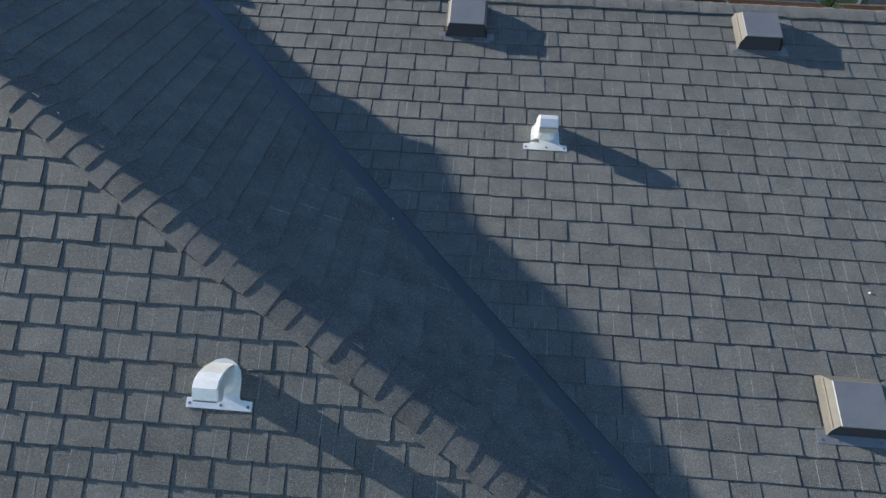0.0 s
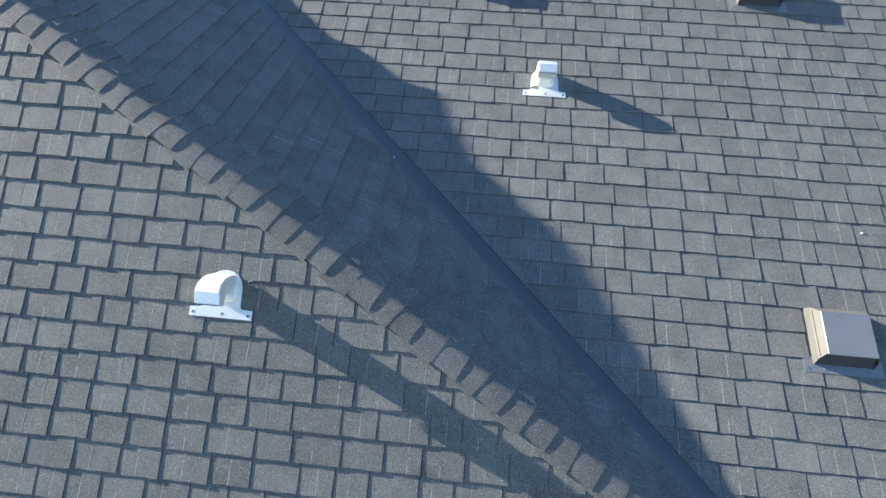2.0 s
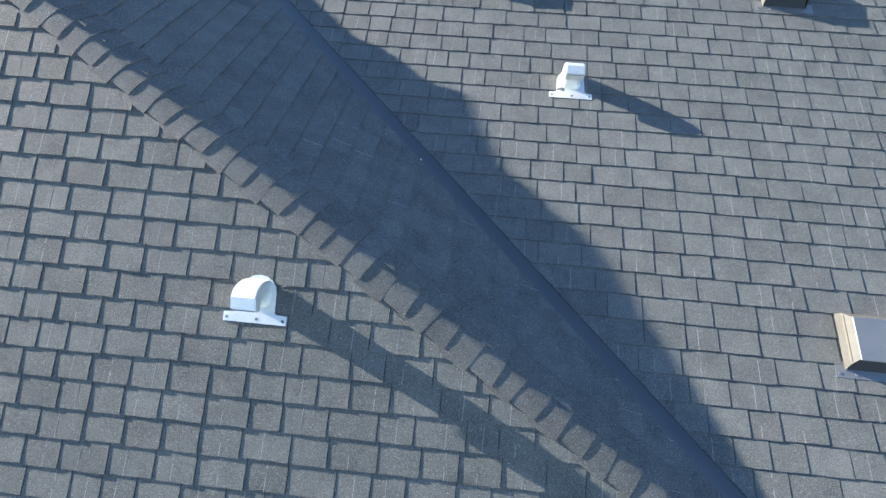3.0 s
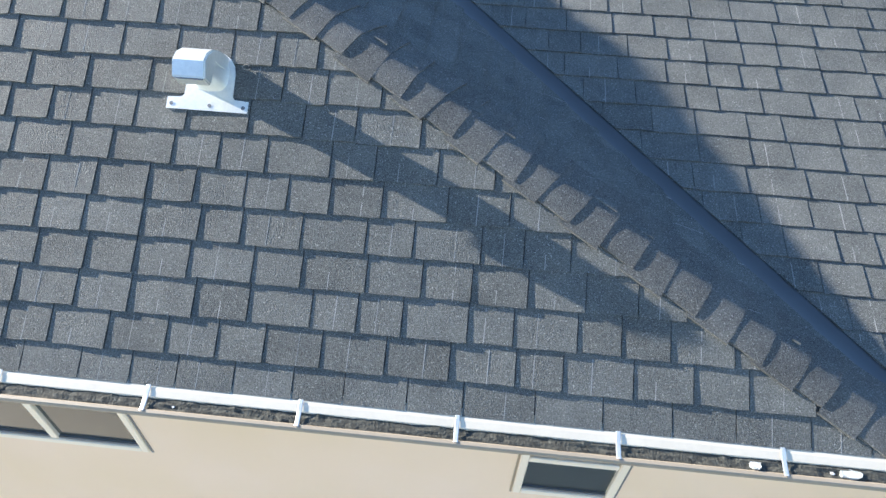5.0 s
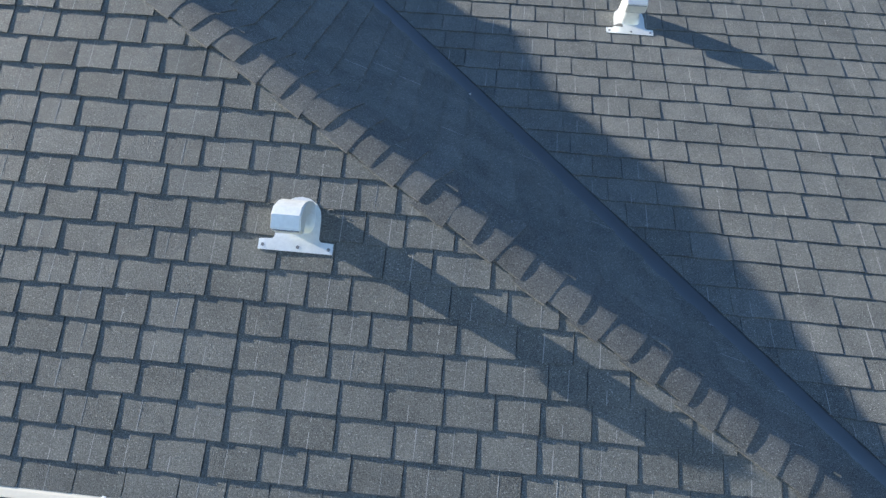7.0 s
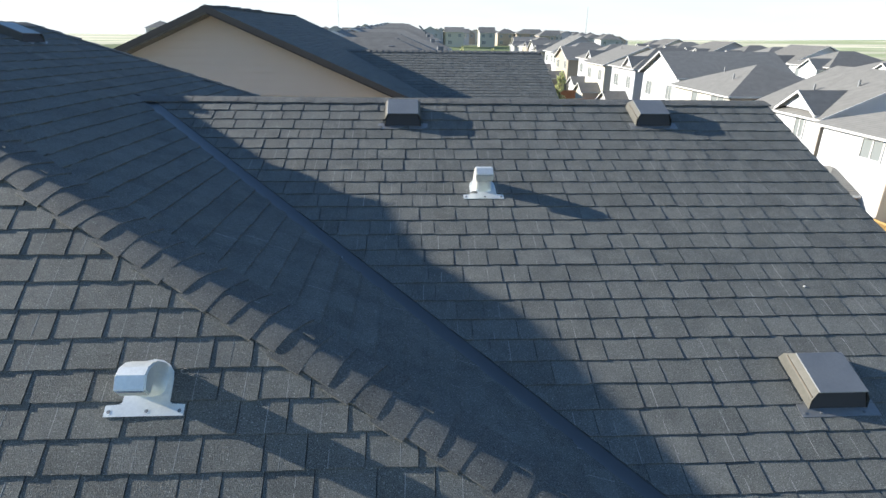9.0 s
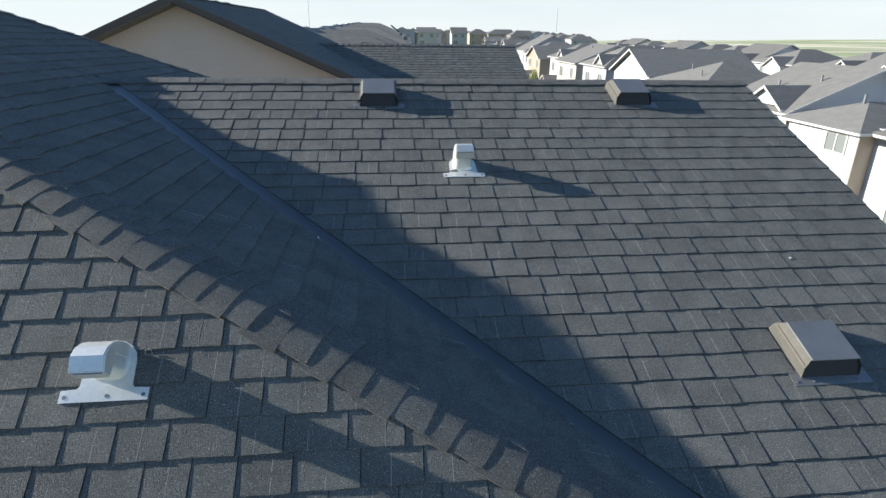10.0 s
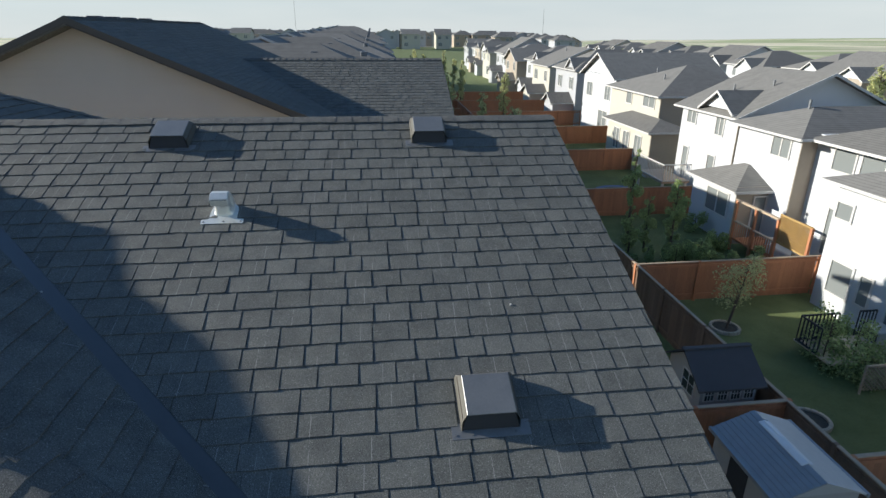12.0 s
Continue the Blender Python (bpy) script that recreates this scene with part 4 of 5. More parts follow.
# the skyline to the north
for i in range(100):
    a = -0.44 + 0.008 * i + dice.uniform(-0.004, 0.004)
    d = dice.uniform(230, 380)
    x_, y_ = 2 + d * math.sin(a), d * math.cos(a)
    if x_ > 17 and y_ < 175 and x_ < 40:
        continue
    base = rise(x_, y_)
    wall = (SIDING_TAN_AND_SHADE, SIDING_GREY, SIDING_TAN_AND_SHADE, SIDING_CREAM)[dice.randrange(4)]
    wide = dice.uniform(6.5, 9)
    ordinary_house(NAMES[wall.name] + " house on the far rise with a dark roof", x_, x_ + wide, y_, y_ + 8, base + 5.8, wall, dice.choice(("hip", "gable_x", "hip", "gable_y")), dice.uniform(0.45, 0.6), base - 0.5, side_windows=[(x_ + 1, x_ + 2.2, base + 3.6, base + 4.9), (x_ + wide - 2.4, x_ + wide - 1.2, base + 3.6, base + 4.9), (x_ + 1, x_ + 2.6, base + 0.7, base + 2.2)], group="skyline houses")


# ---- the neighbour to the north, with a gable over the side yard ----
def north_neighbour():
    nb = thing("house", "neighbouring house with a beige sided gable and a dark shingle roof", "house", LOTS)
    k, rx, rz, my, mz = 0.446, -3.58, 8.4, 13.6, 7.47
    f, back = 9.45, 17.7
    xv = rx + (rz - mz) / k

    def ze(x):
        return rz - k * (x - rx)

    def zm(y):
        return mz - k * (my - y)

    xe = rx + (rz - zm(f)) / k
    e_slope = part("roof", slab([(rx, f, rz), (xe, f, ze(xe)), (xv, my, mz), (xe, back, ze(xe)), (rx, back, rz)], 0.14), DECK, nb, "shaded dark shingle slope")
    m_slope = part("roof", slab([(xe, f, zm(f)), (3.8, f, zm(f)), (3.8, my, mz), (xv, my, mz)], 0.14), DECK, nb, "sunlit grey shingle slope")
    part("roof", slab([(xv, my, mz), (3.8, my, mz), (3.8, back - 2.1, zm(f) + 0.3), (xe, back - 2.1, zm(f) + 0.3)], 0.14), SHINGLE, nb)
    part("roof", slab([(rx, f, rz), (rx, back, rz), (rx - 5, back, rz - 5 * k), (rx - 5, f, rz - 5 * k)], 0.14), SHINGLE, nb)
    for sgn, reach in ((1, xe - rx), (-1, 5)):
        part("rake", slab([(rx, f - 0.02, rz + 0.015), (rx + sgn * reach, f - 0.02, rz - reach * k + 0.015), (rx + sgn * reach, f - 0.02, rz - reach * k - 0.11), (rx, f - 0.02, rz - 0.11)], 0.03, (0, 1, 0)), DARK_TRIM, nb, "dark rake board")
    part("wall", boxes(((-8.0, 9.86, GROUND - 0.2), (1.4, 17.3, 6.0))), GABLE_SIDING, nb)
    part("wall", boxes(((1.4, 10.1, GROUND - 0.2), (3.45, 15.2, 5.7))), GABLE_SIDING, nb)
    part("gable", slab([(3.3, 10.0, 5.75), (3.3, 15.4, 5.75), (3.3, my, mz - 0.1)], 0.1, (1, 0, 0)), GABLE_SIDING, nb)
    part("gable", slab([(rx, 9.84, rz - 0.145), (rx + 5.3, 9.84, rz - 0.145 - 5.3 * k), (rx - 4.9, 9.84, rz - 0.145 - 4.9 * k)], 0.1, (0, 1, 0)), GABLE_SIDING, nb)
    z, i = 6.1, 0
    while z < rz - 0.32:
        half0, half1 = (rz - 0.15 - z) / k, (rz - 0.15 - z - 0.15) / k
        board = slab([(rx - min(half0, 4.3), 9.82, z), (rx + min(half0, 5.0), 9.82, z), (rx + min(half1, 5.0), 9.838, z + 0.15), (rx - min(half1, 4.3), 9.842, z + 0.15)], 0.008, (0, 1, 0))
        part("siding_board", board, GABLE_SIDING, nb)
        z += 0.152
    end = Slope((xe, f, ze(xe)), (0, 1, 0), (-1, 0, k))
    main = Slope((0, f, zm(f)), (1, 0, 0), (0, 1, k))
    never = lambda x, y: False
    shingle(end, e_slope, 0, back - f, 0, xe - rx, 0.125, [[(0, -1, -f), (1, 1, xv + my), (0, 1, my)], [(0, -1, -my), (1, -1, xv - my), (0, 1, back)]], never, 31, (0.15, 0.3))
    shingle(main, m_slope, -2.0, 3.82, 0, my - f, 0.125, [[(-1, -1, -(xv + my)), (1, 0, 3.82), (0, 1, my)]], never, 32, (0.15, 0.3))
    for i in range(int(5.6 / 0.16)):
        x = 3.8 - i * 0.16
        part("ridge_cap", slab([(x, my - 0.12, mz - 0.02), (x, my, mz + 0.032), (x, my + 0.12, mz - 0.02), (x - 0.17, my + 0.12, mz - 0.035), (x - 0.17, my, mz + 0.015), (x - 0.17, my - 0.12, mz - 0.035)], 0.012), CAP, nb)
    for i in range(int((back - f) / 0.16)):
        y = f + i * 0.16
        part("ridge_cap", slab([(rx - 0.13, y, rz - 0.03), (rx - 0.13, y + 0.17, rz - 0.045), (rx, y + 0.17, rz + 0.012), (rx, y, rz + 0.03)], 0.012), CAP, nb)
        part("ridge_cap", slab([(rx, y, rz + 0.03), (rx, y + 0.17, rz + 0.012), (rx + 0.13, y + 0.17, rz - 0.045), (rx + 0.13, y, rz - 0.03)], 0.012), CAP, nb)
    for y in (10.9, 11.7, 12.55, 13.5):
        bm = boxes(((rx - 0.34, y, rz - 0.17), (rx - 0.06, y + 0.28, rz + 0.06)), bevel=0.03)
        v = part("box_vent", bm, VENT_DARK, lots=True)
        tagged(v, "low dark metal vent on the neighbouring ridge", "vent", "neighbour ridge vents")
    return nb


DARK_TRIM = material("dark_trim", (0.07, 0.065, 0.06), 0.6, vary=0.1)
VENT_DARK = material("vent_dark", (0.06, 0.06, 0.065), 0.5, 0.2, vary=0.1)
north_neighbour()

# more roofs of the same row behind it
for i, y_ in enumerate((20.5, 29.9, 39.3, 48.7, 58.1, 67.5, 77, 86, 96)):
    z_ = 6.05 + 0.16 * i
    h, top = ordinary_house("house in the row behind with a grey shingle roof", -8, 2.9 + dice.uniform(-0.5, 0.6), y_, y_ + 7.6, z_, SIDING_TAN_AND_SHADE, "hip", 0.42, group="row to the north")
    for j in range(3):
        part("roof_vent", boxes(((-3 + 2.2 * j, y_ + 2.9, top - 0.55), (-2.72 + 2.2 * j, y_ + 3.2, top - 0.34)), bevel=0.02), GALV_DARK, h)
    add_roof(h, "gable_y", -7.5, -0.5, y_ - 0.2, y_ + 7.8, z_ + 0.2, 0.42, wall=SIDING_TAN_AND_SHADE)

# ---- fences ----
def fence(label, start, stop, high=1.6, boards=True, wood=None):
    """A board fence: posts, rails, cap and boards between two points on the ground."""
    ob = thing("fence", label, "fence", group="cedar fences")
    wood = wood or CEDAR
    a, b = LOTS @ Vector((*start, GROUND)), LOTS @ Vector((*stop, GROUND))
    way = b - a
    length = way.length
    ob.matrix_basis = Matrix.Translation(a) @ Matrix.Rotation(math.atan2(way.y, way.x), 4, "Z") @ Matrix.Rotation(-math.asin(way.z / length), 4, "Y")
    n = max(1, round(length / 2.4))
    post_mesh = mesh_from(boxes(((-0.05, -0.05, -0.3), (0.05, 0.05, high + 0.04)), bevel=0.006), "post", wood)
    for i in range(n + 1):
        post = new("post", post_mesh)
        post.parent, post.location = ob, (i * length / n, 0.0, 0)
    part("rail", boxes(((0, -0.035, high - 0.18), (length, -0.01, high - 0.09))), wood, ob)
    part("rail", boxes(((0, -0.035, 0.22), (length, -0.01, 0.31))), wood, ob)
    part("cap", boxes(((-0.02, -0.045, high), (length + 0.02, 0.055, high + 0.035)), bevel=0.006), CAP_WOOD, ob, "weathered pale cap rail")
    wide = 0.142
    count = int(length / wide)
    if boards and count <= 300:
        board_mesh = mesh_from(boxes(((0.003, 0, 0.04), (wide - 0.003, 0.018, high - 0.005))), "board", wood)
        for i in range(count):
            board = new("board", board_mesh)
            board.parent, board.location = ob, (i * wide, random.Random(i * 7 + count).uniform(-0.003, 0.003), 0)
    else:
        bm = bmesh.new()
        for i in range(count):
            box(bm, (i * wide + 0.003, 0, 0.04), (i * wide + wide - 0.003, 0.018, high - 0.005))
        tagged(part("board_run", bm, wood, ob), kind="stuff")
    return ob


CAP_WOOD = material("weathered_cap", (0.46, 0.36, 0.26), 0.8, vary=0.2, scale=3, fine=40)
LATTICE = material("lattice_wood", (0.42, 0.27, 0.1), 0.8, vary=0.2, scale=3, fine=40)
FX = 11.05
fence("dark weathered board fence with rails and a pale cap", (FX + 0.1, 24.2), (FX - 0.15, -3), wood=OLD_CEDAR)
fence("long cedar board fence running on behind the lots", (FX + 0.1, 24.2), (FX + 1.5, 110), boards=False)
for y_ in (5.7, 14.8, 24.2, 33.8):
    fence("reddish cedar board fence between two back yards", (FX, y_), (18.3 if y_ < 20 else 22.8, y_))
for y_ in (43.2, 52.6, 62, 71.4):
    fence("cedar fence between far back yards", (FX + 0.3, y_), (23.5, y_), boards=False)
fence("cedar fence beside the two garden sheds", (4.2, 7.4), (FX, 7.4))
for y_ in (17.5, 27, 36.4, 45.8, 55, 64):
    fence("cedar fence between yards of the near row", (4.6, y_), (FX, y_), boards=False)


# ---- sheds ----
def playhouse():
    ob = thing("garden_shed", "grey resin garden shed with white-barred windows and a dark roof", "shed", LOTS)
    x0, x1, y0, y1, e, top = 9.18, 10.58, 7.86, 9.2, 0.5, 1.06
    part("wall", boxes(((x0, y0, GROUND), (x1, y1, e))), SHED_WALL, ob)
    my = (y0 + y1) / 2
    part("gable", slab([(x0, y0, e - 0.02), (x0, y1, e - 0.02), (x0, my, top - 0.1)], 0.06, (1, 0, 0)), SHED_WALL, ob)
    part("roof", slab([(x0 - 0.15, y0 - 0.14, e - 0.06), (x1 + 0.15, y0 - 0.14, e - 0.06), (x1 + 0.15, my, top), (x0 - 0.15, my, top)], 0.05), DARK_ROOF, ob, "dark blue-grey moulded roof panel")
    part("roof", slab([(x0 - 0.15, y1 + 0.14, e - 0.06), (x1 + 0.15, y1 + 0.14, e - 0.06), (x1 + 0.15, my, top), (x0 - 0.15, my, top)], 0.05), DARK_ROOF, ob)
    part("ridge", boxes(((x0 - 0.17, my - 0.06, top - 0.03), (x1 + 0.17, my + 0.06, top + 0.025)), bevel=0.01), DARK_ROOF, ob)
    for i in range(4):
        a = x0 + 0.1 + i * 0.33
        win = part("window", boxes(((a, y0 - 0.02, 0.07), (a + 0.22, y0, 0.39))), GLASS, ob)
        part("bars", boxes(((a - 0.025, y0 - 0.035, 0.045), (a, y0 + 0.01, 0.415)), ((a + 0.22, y0 - 0.035, 0.045), (a + 0.245, y0 + 0.01, 0.415)), ((a, y0 - 0.035, 0.39), (a + 0.22, y0, 0.415)), ((a, y0 - 0.035, 0.045), (a + 0.22, y0, 0.07)), ((a + 0.066, y0 - 0.03, 0.07), (a + 0.08, y0, 0.39)), ((a + 0.14, y0 - 0.03, 0.07), (a + 0.154, y0, 0.39)), ((a, y0 - 0.03, 0.22), (a + 0.22, y0, 0.236))), TRIM, win)
    win = part("window", boxes(((x0 - 0.02, y0 + 0.25, 0.0), (x0, y0 + 0.7, 0.5))), GLASS, ob)
    part("bars", boxes(((x0 - 0.035, y0 + 0.22, -0.03), (x0, y0 + 0.25, 0.53)), ((x0 - 0.035, y0 + 0.7, -0.03), (x0, y0 + 0.73, 0.53)), ((x0 - 0.03, y0 + 0.46, 0.0), (x0, y0 + 0.485, 0.5)), ((x0 - 0.03, y0 + 0.25, 0.24), (x0, y0 + 0.7, 0.26)), ((x0 - 0.035, y0 + 0.25, 0.5), (x0, y0 + 0.7, 0.53)), ((x0 - 0.035, y0 + 0.25, -0.03), (x0, y0 + 0.7, 0.0))), TRIM, win)


DARK_ROOF = material("moulded_roof", (0.06, 0.06, 0.066), 0.6, vary=0.15, scale=3, fine=30)


def tool_shed():
    ob = thing("garden_shed", "resin tool shed with a blue-grey panelled roof and pale skylight", "shed", LOTS)
    x0, x1, y0, y1, e, top = 8.46, 10.22, 4.62, 6.46, 0.6, 0.95
    mx = 9.34
    part("wall", boxes(((x0 + 0.08, y0 + 0.08, GROUND), (x1 - 0.08, y1 - 0.08, e))), SHED_WALL, ob)
    for yy in (y0 + 0.08, y1 - 0.14):
        part("gable", slab([(x0 + 0.08, yy, e - 0.02), (x1 - 0.08, yy, e - 0.02), (mx, yy, top - 0.06)], 0.06, (0, 1, 0)), RESIN, ob)
    # closed wall with a dark panel, the gloom of a doorway given by colour
    part("door", boxes(((x0 + 0.06, y0 + 0.75, GROUND + 0.05), (x0 + 0.08, y1 - 0.6, e - 0.15))), DARK, ob, "dark panel painted as a shaded open doorway")
    for i in range(9):
        f0, f1 = i / 9, (i + 1) / 9
        xa, xb = mx + (x0 - mx) * f1, mx + (x0 - mx) * f0
        za, zb = top + (e - top) * f1, top + (e - top) * f0
        part("roof_panel", slab([(xa, y0, za + 0.012), (xb + 0.01, y0, zb), (xb + 0.01, y1, zb), (xa, y1, za + 0.012)], 0.03), SHED_ROOF, ob)
    part("roof", slab([(x1, y0, e), (x1, y1, e), (mx, y1, top), (mx, y0, top)], 0.035), RESIN, ob, "pale grey roof panel")
    part("skylight", slab([(mx - 0.12, y0 + 0.42, top - 0.015), (mx, y0 + 0.42, top + 0.03), (mx + 0.1, y0 + 0.42, top - 0.012), (mx + 0.1, y1 - 0.3, top - 0.012), (mx, y1 - 0.3, top + 0.03), (mx - 0.12, y1 - 0.3, top - 0.015)], 0.02), SKYLIGHT, ob, "translucent white ridge skylight")
    for xa, xb in ((x0 - 0.02, x0 + 0.03), (x1 - 0.03, x1 + 0.02)):
        part("trim", boxes(((xa, y0 - 0.02, e - 0.06), (xb, y1 + 0.02, e + 0.02))), SHED_ROOF, ob)


SKYLIGHT = material("skylight_resin", (0.85, 0.87, 0.88), 0.25, vary=0.06)
playhouse()
tool_shed()


# ---- decks ----
def railing_run(ob, a, b, z0, z1, mat, step=0.12, thick=0.03):
    a, b = Vector((*a, 0)), Vector((*b, 0))
    way = (b - a).normalized()
    side = Vector((-way.y, way.x, 0)) * thick / 2
    for z in (z0 + 0.06, z1):
        part("rail", slab([a + side + Vector((0, 0, z)), b + side + Vector((0, 0, z)), b - side + Vector((0, 0, z)), a - side + Vector((0, 0, z))], 0.05), mat, ob)
    n = int((b - a).length / step)
    for i in range(n + 1):
        p = a + (b - a) * (i / max(n, 1))
        part("baluster", boxes(((p.x - 0.014, p.y - 0.014, z0), (p.x + 0.014, p.y + 0.014, z1 - 0.02))), mat, ob)


def white_deck():
    ob = thing("deck", "raised deck with white railings and dark furniture", "deck", LOTS)
    part("floor", boxes(((18.4, 26.4, -0.2), (20.1, 29.4, -0.08))), CAP_WOOD, ob)
    for x, y in ((18.5, 26.5), (18.5, 29.3), (19.9, 26.5)):
        part("post", boxes(((x - 0.06, y - 0.06, GROUND), (x + 0.06, y + 0.06, -0.2))), TRIM, ob)
    railing_run(ob, (18.4, 26.4), (18.4, 29.4), -0.08, 0.95, TRIM, 0.16, 0.07)
    railing_run(ob, (18.4, 26.4), (20.1, 26.4), -0.08, 0.95, TRIM, 0.16, 0.07)


white_deck()


def screened_deck():
    ob = thing("deck", "cedar deck with a pergola frame and a lattice privacy screen", "deck", LOTS)
    z = -0.75
    for i in range(14):
        part("plank", boxes(((18.0, 15.1 + 0.3 * i, z - 0.04), (19.45, 15.1 + 0.3 * i + 0.285, z))), CEDAR, ob)
    for x, y in ((17.95, 15.05), (17.95, 16.7), (17.95, 18.0), (17.95, 19.25)):
        part("post", boxes(((x - 0.05, y - 0.05, GROUND), (x + 0.05, y + 0.05, 1.1 if y > 16 else 1.3))), CEDAR, ob)
    part("beam", boxes(((17.9, 16.65, 1.04), (18.02, 19.35, 1.12))), CAP_WOOD, ob, "pale top beam")
    part("beam", boxes(((17.9, 16.65, 0.08), (18.02, 19.35, 0.14))), CAP_WOOD, ob)
    railing_run(ob, (17.96, 16.7), (17.96, 19.2), z, 0.1, CEDAR, 0.13)
    bm = bmesh.new()
    for i in range(40):
        c = 13.95 + i * 0.07
        for sgn in (1, -1):
            lo_z, hi_z = 0.15, 1.27
            c0 = c if sgn == 1 else 15.05 + 16.7 - c
            s0, s1 = sorted(((15.05 - c0) * sgn, (16.7 - c0) * sgn))
            z0_, z1_ = max(lo_z, lo_z + s0), min(hi_z, lo_z + s1)
            if z1_ - z0_ > 0.05:
                x = 17.98 + 0.012 * sgn
                rod(bm, (x, c0 + sgn * (z0_ - lo_z), z0_), (x, c0 + sgn * (z1_ - lo_z), z1_), 0.017, 4)
    part("lattice", bm, LATTICE, ob, "golden wooden lattice panel")
    for z0_ in (1.26, 0.1):
        part("screen_rail", boxes(((17.95, 15.05, z0_), (18.02, 16.7, z0_ + 0.065))), LATTICE, ob)
    sofa = thing("sofa", "pale outdoor sofa with grey cushions on the deck", "sofa", LOTS)
    part("seat", boxes(((18.35, 16.2, z), (19.0, 17.6, z + 0.4)), bevel=0.05), TRIM, sofa)
    part("backrest", boxes(((18.95, 16.2, z + 0.35), (19.15, 17.6, z + 0.8)), bevel=0.05), RESIN, sofa)
    part("armrest", boxes(((18.35, 17.55, z + 0.3), (19.1, 17.75, z + 0.62)), bevel=0.04), TRIM, sofa)
    part("armrest", boxes(((18.35, 16.05, z + 0.3), (19.1, 16.22, z + 0.62)), bevel=0.04), TRIM, sofa)


screened_deck()


def small_deck():
    ob = thing("deck", "low deck with dark metal railings against the white house", "deck", LOTS)
    z = GROUND + 0.35
    for i in range(10):
        part("plank", boxes(((14.8, 10.1 + 0.14 * i, z - 0.05), (17.75, 10.1 + 0.14 * i + 0.13, z))), CONCRETE, ob)
    railing_run(ob, (14.8, 11.4), (16.1, 11.4), z, z + 0.9, DARK, 0.12, 0.04)
    railing_run(ob, (14.8, 10.6), (14.8, 11.4), z, z + 0.9, DARK, 0.12, 0.04)
    railing_run(ob, (16.85, 11.45), (17.45, 11.45), z, z + 0.9, DARK, 0.12, 0.04)
    ac = thing("air_conditioner", "square grey air conditioning unit on the low deck", "appliance", LOTS)
    part("body", boxes(((16.95, 10.75, z), (17.6, 11.35, z + 0.5)), bevel=0.03), RESIN, ac)
    part("grille", boxes(*[((16.93, 10.8 + 0.05 * i, z + 0.08), (16.95, 10.825 + 0.05 * i, z + 0.42)) for i in range(10)]), DARK, ac)


small_deck()


# ---- trees ----
def leaf_crown(bm, blobs, count, size, seed):
    """Many small leaves, thicker towards the outside of uneven clumps."""
    d = random.Random(seed)
    verts, faces = [], []
    for c, r in blobs:
        for _ in range(int(count * r[0] * r[2] / 0.5)):
            v = Vector((d.gauss(0, 1), d.gauss(0, 1), d.gauss(0, 1))).normalized() * (d.random() ** 0.4)
            p = Vector(c) + Vector((v.x * r[0], v.y * r[1], v.z * r[2]))
            a = Vector((d.uniform(-1, 1), d.uniform(-1, 1), d.uniform(-1, 1))).normalized() * size * d.uniform(0.6, 1.3)
            b = a.cross(Vector((d.uniform(-1, 1), d.uniform(-1, 1), d.uniform(-1, 1)))).normalized() * size * 0.55
            n = len(verts)
            verts += [p - a, p + b, p + a, p - b]
            faces.append((n, n + 1, n + 2, n + 3))
    return verts, faces


def tree(label, x, y, high, wide, mat, seed, clear=0.25, leaves=240, size=0.07, lean=0.0, category="tree"):
    base = rise(x, y)
    ob = thing("tree", label, category, on_lot(x, y, base))
    d = random.Random(seed)
    bm = bmesh.new()
    r = 0.02 + high * 0.011
    rod(bm, (0, 0, -0.1), (lean, 0, high * 0.6), r, 8, r * 0.6)
    rod(bm, (lean, 0, high * 0.58), (lean * 1.3, 0, high * 0.93), r * 0.6, 6, r * 0.15)
    blobs = []
    for i in range(max(6, int(high * 5))):
        f = clear + (1 - clear) * (i + 0.5) / max(6, int(high * 5))
        ang = d.uniform(0, 6.28)
        spread = wide * (0.4 + 0.6 * math.sin(min(1.0, (1 - f) * 1.25 + 0.12) * 2.4)) * d.uniform(0.35, 0.8)
        p = (lean * f + math.cos(ang) * spread * 0.75, math.sin(ang) * spread * 0.75, high * f)
        rod(bm, (lean * f, 0, high * (f - 0.1)), p, r * 0.35, 5, r * 0.08)
        s = d.uniform(0.5, 0.9) * max(0.12, spread)
        blobs.append((p, (s, s, s * d.uniform(0.8, 1.3))))
    part("trunk", bm, BARK, ob)
    v, f = leaf_crown(None, blobs, leaves, size, seed)
    me = bpy.data.meshes.new("crown")
    me.from_pydata([tuple(p) for p in v], [], f)
    me.materials.append(mat)
    crown = new("crown", me)
    crown.parent = ob
    return ob


tree("young tree with pale sunlit leaves in a stone ring", 13.4, 12.75, 2.7, 1.0, LEAF_PALE, 1, 0.42, 430, 0.05, 0.3)
for i, (x_, y_, h_, w_) in enumerate(((13.4, 20.2, 4.7, 0.6), (14.55, 18.5, 3.6, 0.75), (13.9, 19.5, 2.7, 0.55), (12.7, 18.6, 2.3, 0.6))):
    tree("slender columnar aspen beside the cedar fence", x_, y_, h_, w_ * 0.8, LEAF, 20 + i, 0.0, 1700, 0.065)
for i, (x_, y_) in enumerate(((13.4, 18.2), (14.2, 17.4), (15.4, 17.6), (16.3, 17.2), (15.2, 16.6), (16.9, 16.4))):
    tree("low dark green shrub by the deck", x_, y_, 0.8 + 0.25 * (i % 3), 0.6, LEAF, 70 + i, 0.0, 1600, 0.06, category="shrub")
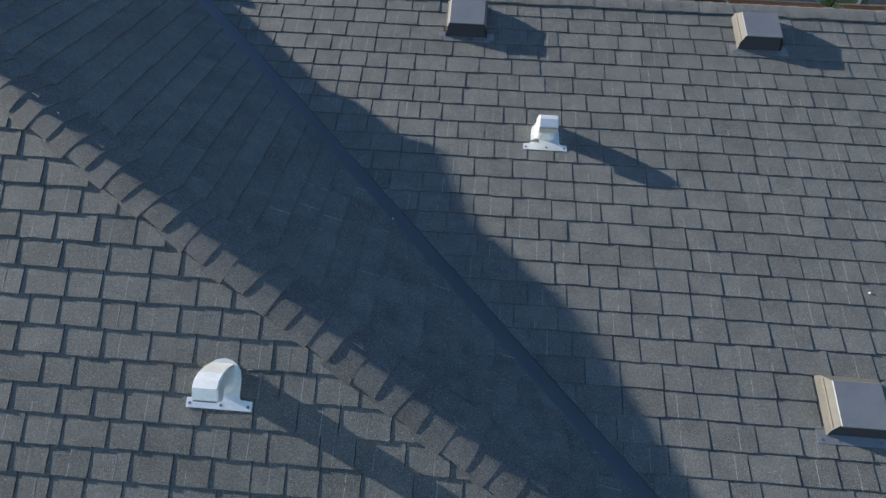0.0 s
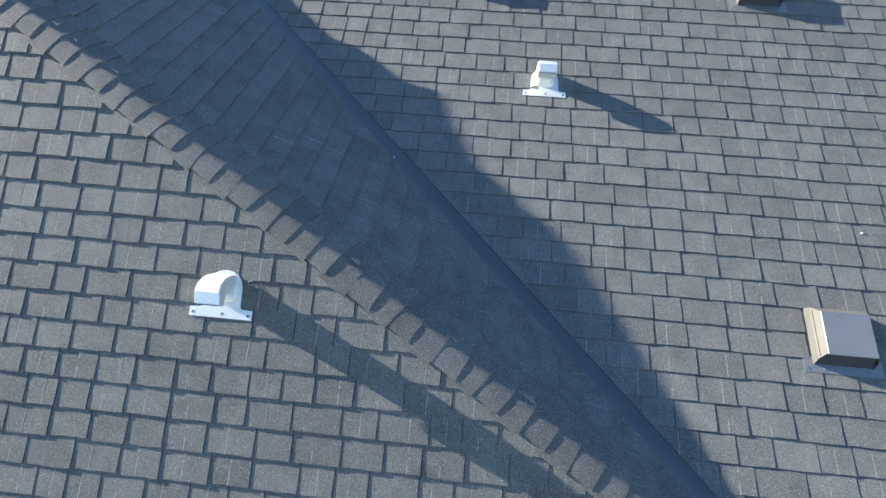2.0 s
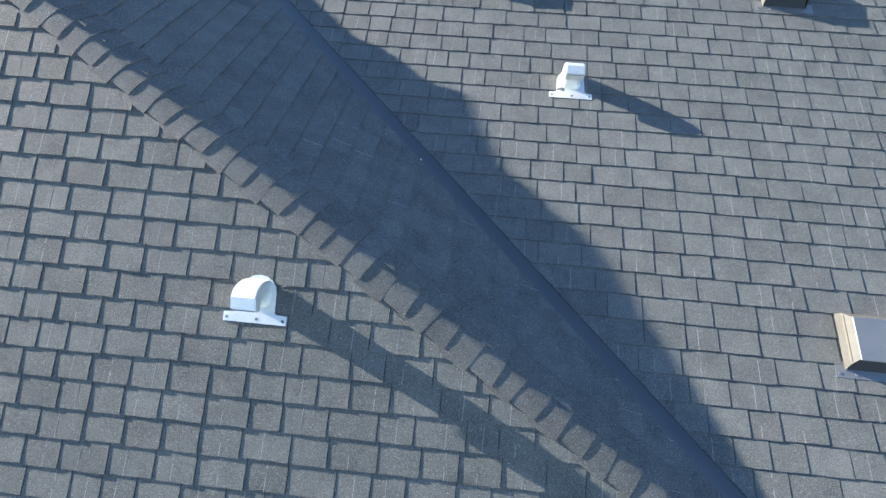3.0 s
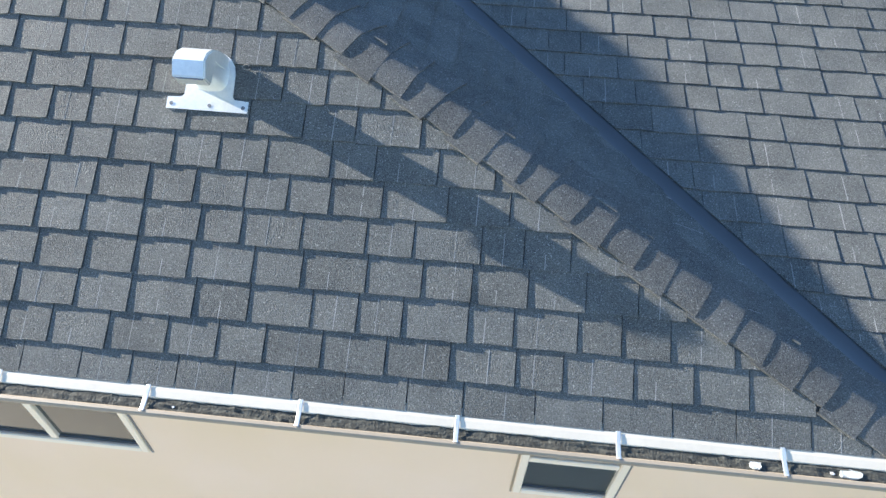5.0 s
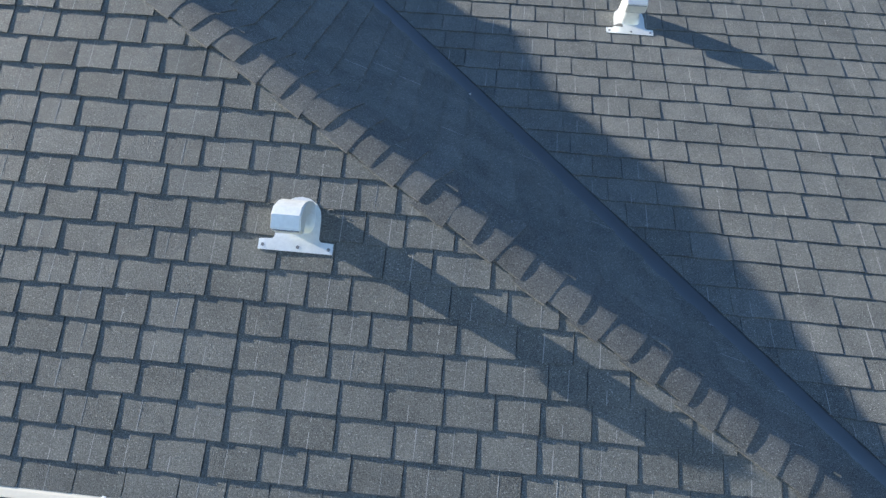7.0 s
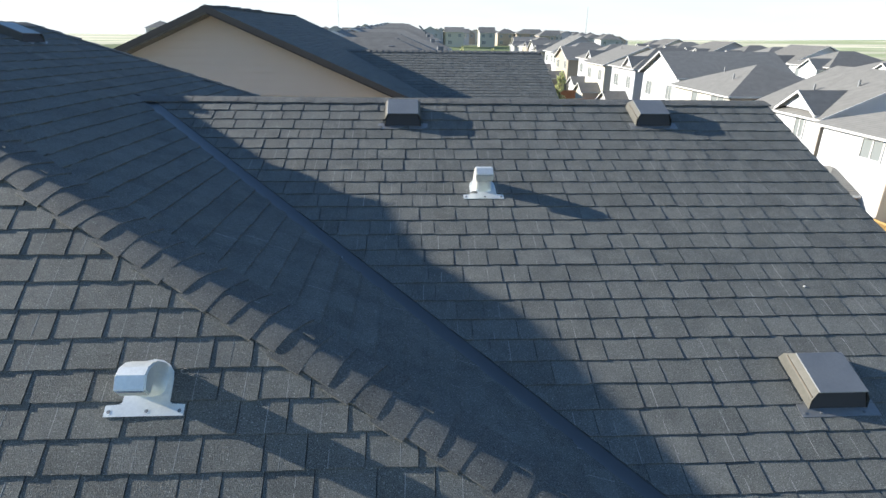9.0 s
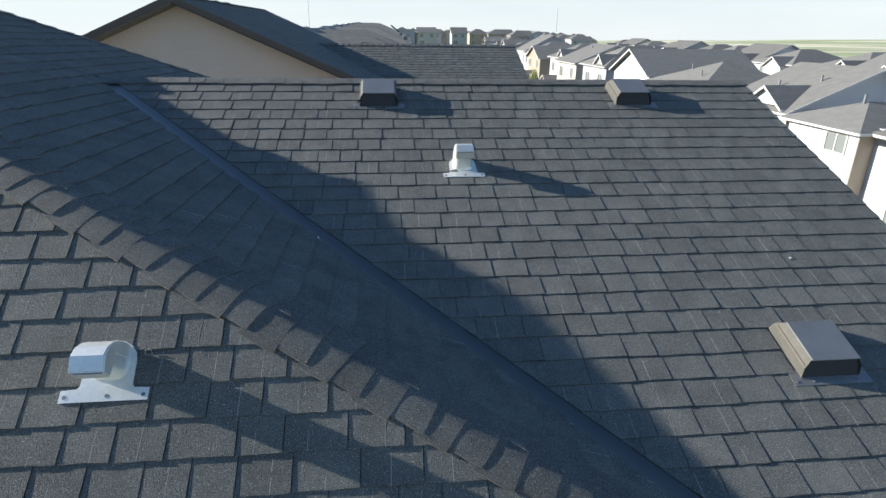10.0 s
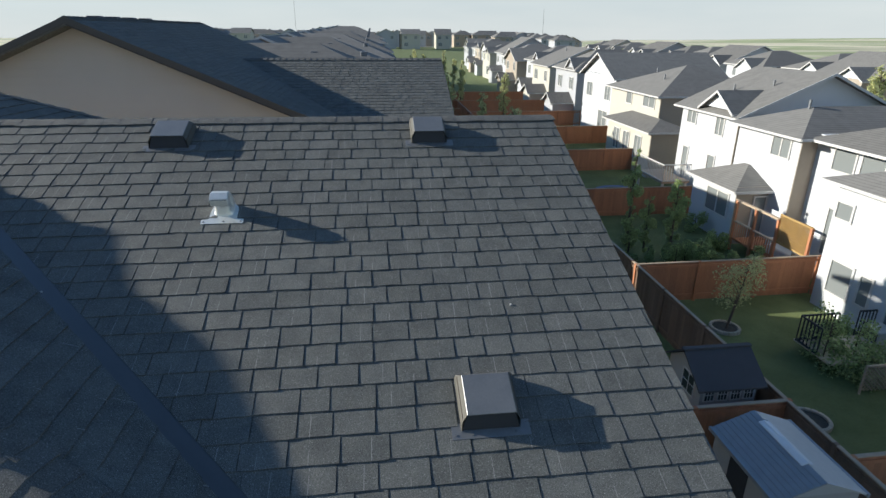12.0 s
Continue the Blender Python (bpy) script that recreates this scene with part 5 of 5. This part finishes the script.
for i, (x_, y_, h_) in enumerate(((15.35, 10.85, 1.75), (15.95, 10.5, 1.4), (14.95, 10.5, 1.05), (15.6, 9.8, 0.95), (16.5, 9.7, 1.3))):
    tree("airy green shrub in the back yard", x_, y_, h_, 1.0, LEAF, 40 + i, 0.0, 560, 0.055, category="shrub")
for i, (x_, y_) in enumerate(((17.6, 21.5), (17.2, 19.2), (16.6, 19.0), (17.0, 22.6), (15.0, 18.0))):
    tree("low dark green shrub by the sunroom", x_, y_, 0.9, 0.7, LEAF, 50 + i, 0.0, 1200, 0.06, category="shrub")
for i in range(14):
    x_, y_ = 7.5 + dice.uniform(0, 3.4) + (4.5 if i % 3 == 0 else 0), 37 + i * 5.2
    tree("slender aspen lit yellow-green between far yards", x_, y_, dice.uniform(4.0, 6.5), 0.75, LEAF_PALE, 60 + i, 0.12, 240, 0.13)
for i in range(10):
    x_, y_ = 36 + dice.uniform(-3, 6), 22 + i * 9
    tree("small street tree beyond the roofs", x_, y_, dice.uniform(5.5, 8.0), 1.0, LEAF_PALE, 90 + i, 0.3, 160, 0.14)


def stone_ring(x, y):
    ob = thing("planting_ring", "ring of pale edging stones round a planting bed", "edging", on_lot(x, y, GROUND), "planting rings")
    stone = mesh_from(boxes(((-0.05, -0.075, -0.02), (0.05, 0.075, 0.11)), bevel=0.015), "stone", CONCRETE)
    for i in range(18):
        a = 2 * math.pi * i / 18
        one = new("stone", stone)
        one.parent = ob
        one.matrix_basis = pose(0.46 * math.cos(a), 0.46 * math.sin(a), 0, 0, 0, math.degrees(a))
    part("soil", slab([(0.44 * math.cos(a * 0.5236), 0.44 * math.sin(a * 0.5236), 0.05) for a in range(12)], 0.05), SILT, ob)


stone_ring(13.4, 12.8)
stone_ring(12.78, 8.36)

# masts on the skyline
for x_, y_, h_ in ((100.5 * 2.6, 318.6 * 2.6, 52), (-0.13 * 900, 900, 62)):
    bm = bmesh.new()
    b_ = rise(x_, y_)
    rod(bm, (x_, y_, b_ - 2), (x_, y_, b_ + h_), 0.35, 6, 0.2)
    mast = part("radio_mast", bm, GALV_DARK, lots=True)
    tagged(mast, "thin radio mast standing on the far skyline", "mast", "radio masts")


# ---- loose things in the yards ----
def trampoline(x, y):
    ob = thing("trampoline", "round blue trampoline standing on the shaded lawn", "trampoline", on_lot(x, y, GROUND))
    ring = [(1.25 * math.cos(a * math.pi / 12), 1.25 * math.sin(a * math.pi / 12), 0.62) for a in range(24)]
    part("mat", slab(ring, 0.02), DARK_ROOF, ob, "dark jumping mat")
    bm = bmesh.new()
    outer = [bm.verts.new((1.55 / 1.25 * p[0], 1.55 / 1.25 * p[1], 0.66)) for p in ring]
    inner = [bm.verts.new((p[0], p[1], 0.645)) for p in ring]
    for i in range(24):
        j = (i + 1) % 24
        bm.faces.new((outer[i], outer[j], inner[j], inner[i]))
    part("pad", bm, PAD_BLUE, ob, "blue padded rim")
    for a in range(4):
        t = a * math.pi / 2 + 0.4
        part("leg", rod(bmesh.new(), (1.45 * math.cos(t), 1.45 * math.sin(t), 0), (1.45 * math.cos(t), 1.45 * math.sin(t), 0.64), 0.025), GALV_DARK, ob)


PAD_BLUE = material("pad_blue", (0.1, 0.16, 0.3), 0.6, vary=0.12, scale=4)
trampoline(16.0, 26.6)


def trellis(x, y):
    ob = thing("trellis", "pale lattice panel standing among the shrubs", "trellis", on_lot(x, y, GROUND))
    bm = bmesh.new()
    for i in range(-8, 15):
        for sgn in (1, -1):
            c = i * 0.12
            lo, hi = max(0.0, -c if sgn == 1 else c - 1.2), min(0.8, 1.2 - c if sgn == 1 else c)
            if hi - lo > 0.05:
                rod(bm, (c + sgn * lo, 0.01 * sgn, lo + 0.1), (c + sgn * hi, 0.01 * sgn, hi + 0.1), 0.014, 4)
    part("lattice", bm, CAP_WOOD, ob)
    part("trellis_frame", boxes(((-0.04, -0.03, 0), (0.0, 0.03, 0.95)), ((1.2, -0.03, 0), (1.24, 0.03, 0.95)), ((0.0, -0.03, 0.9), (1.2, 0.03, 0.95))), CAP_WOOD, ob)


trellis(15.0, 9.2)
# ---- shingles last ----
lay_shingles()
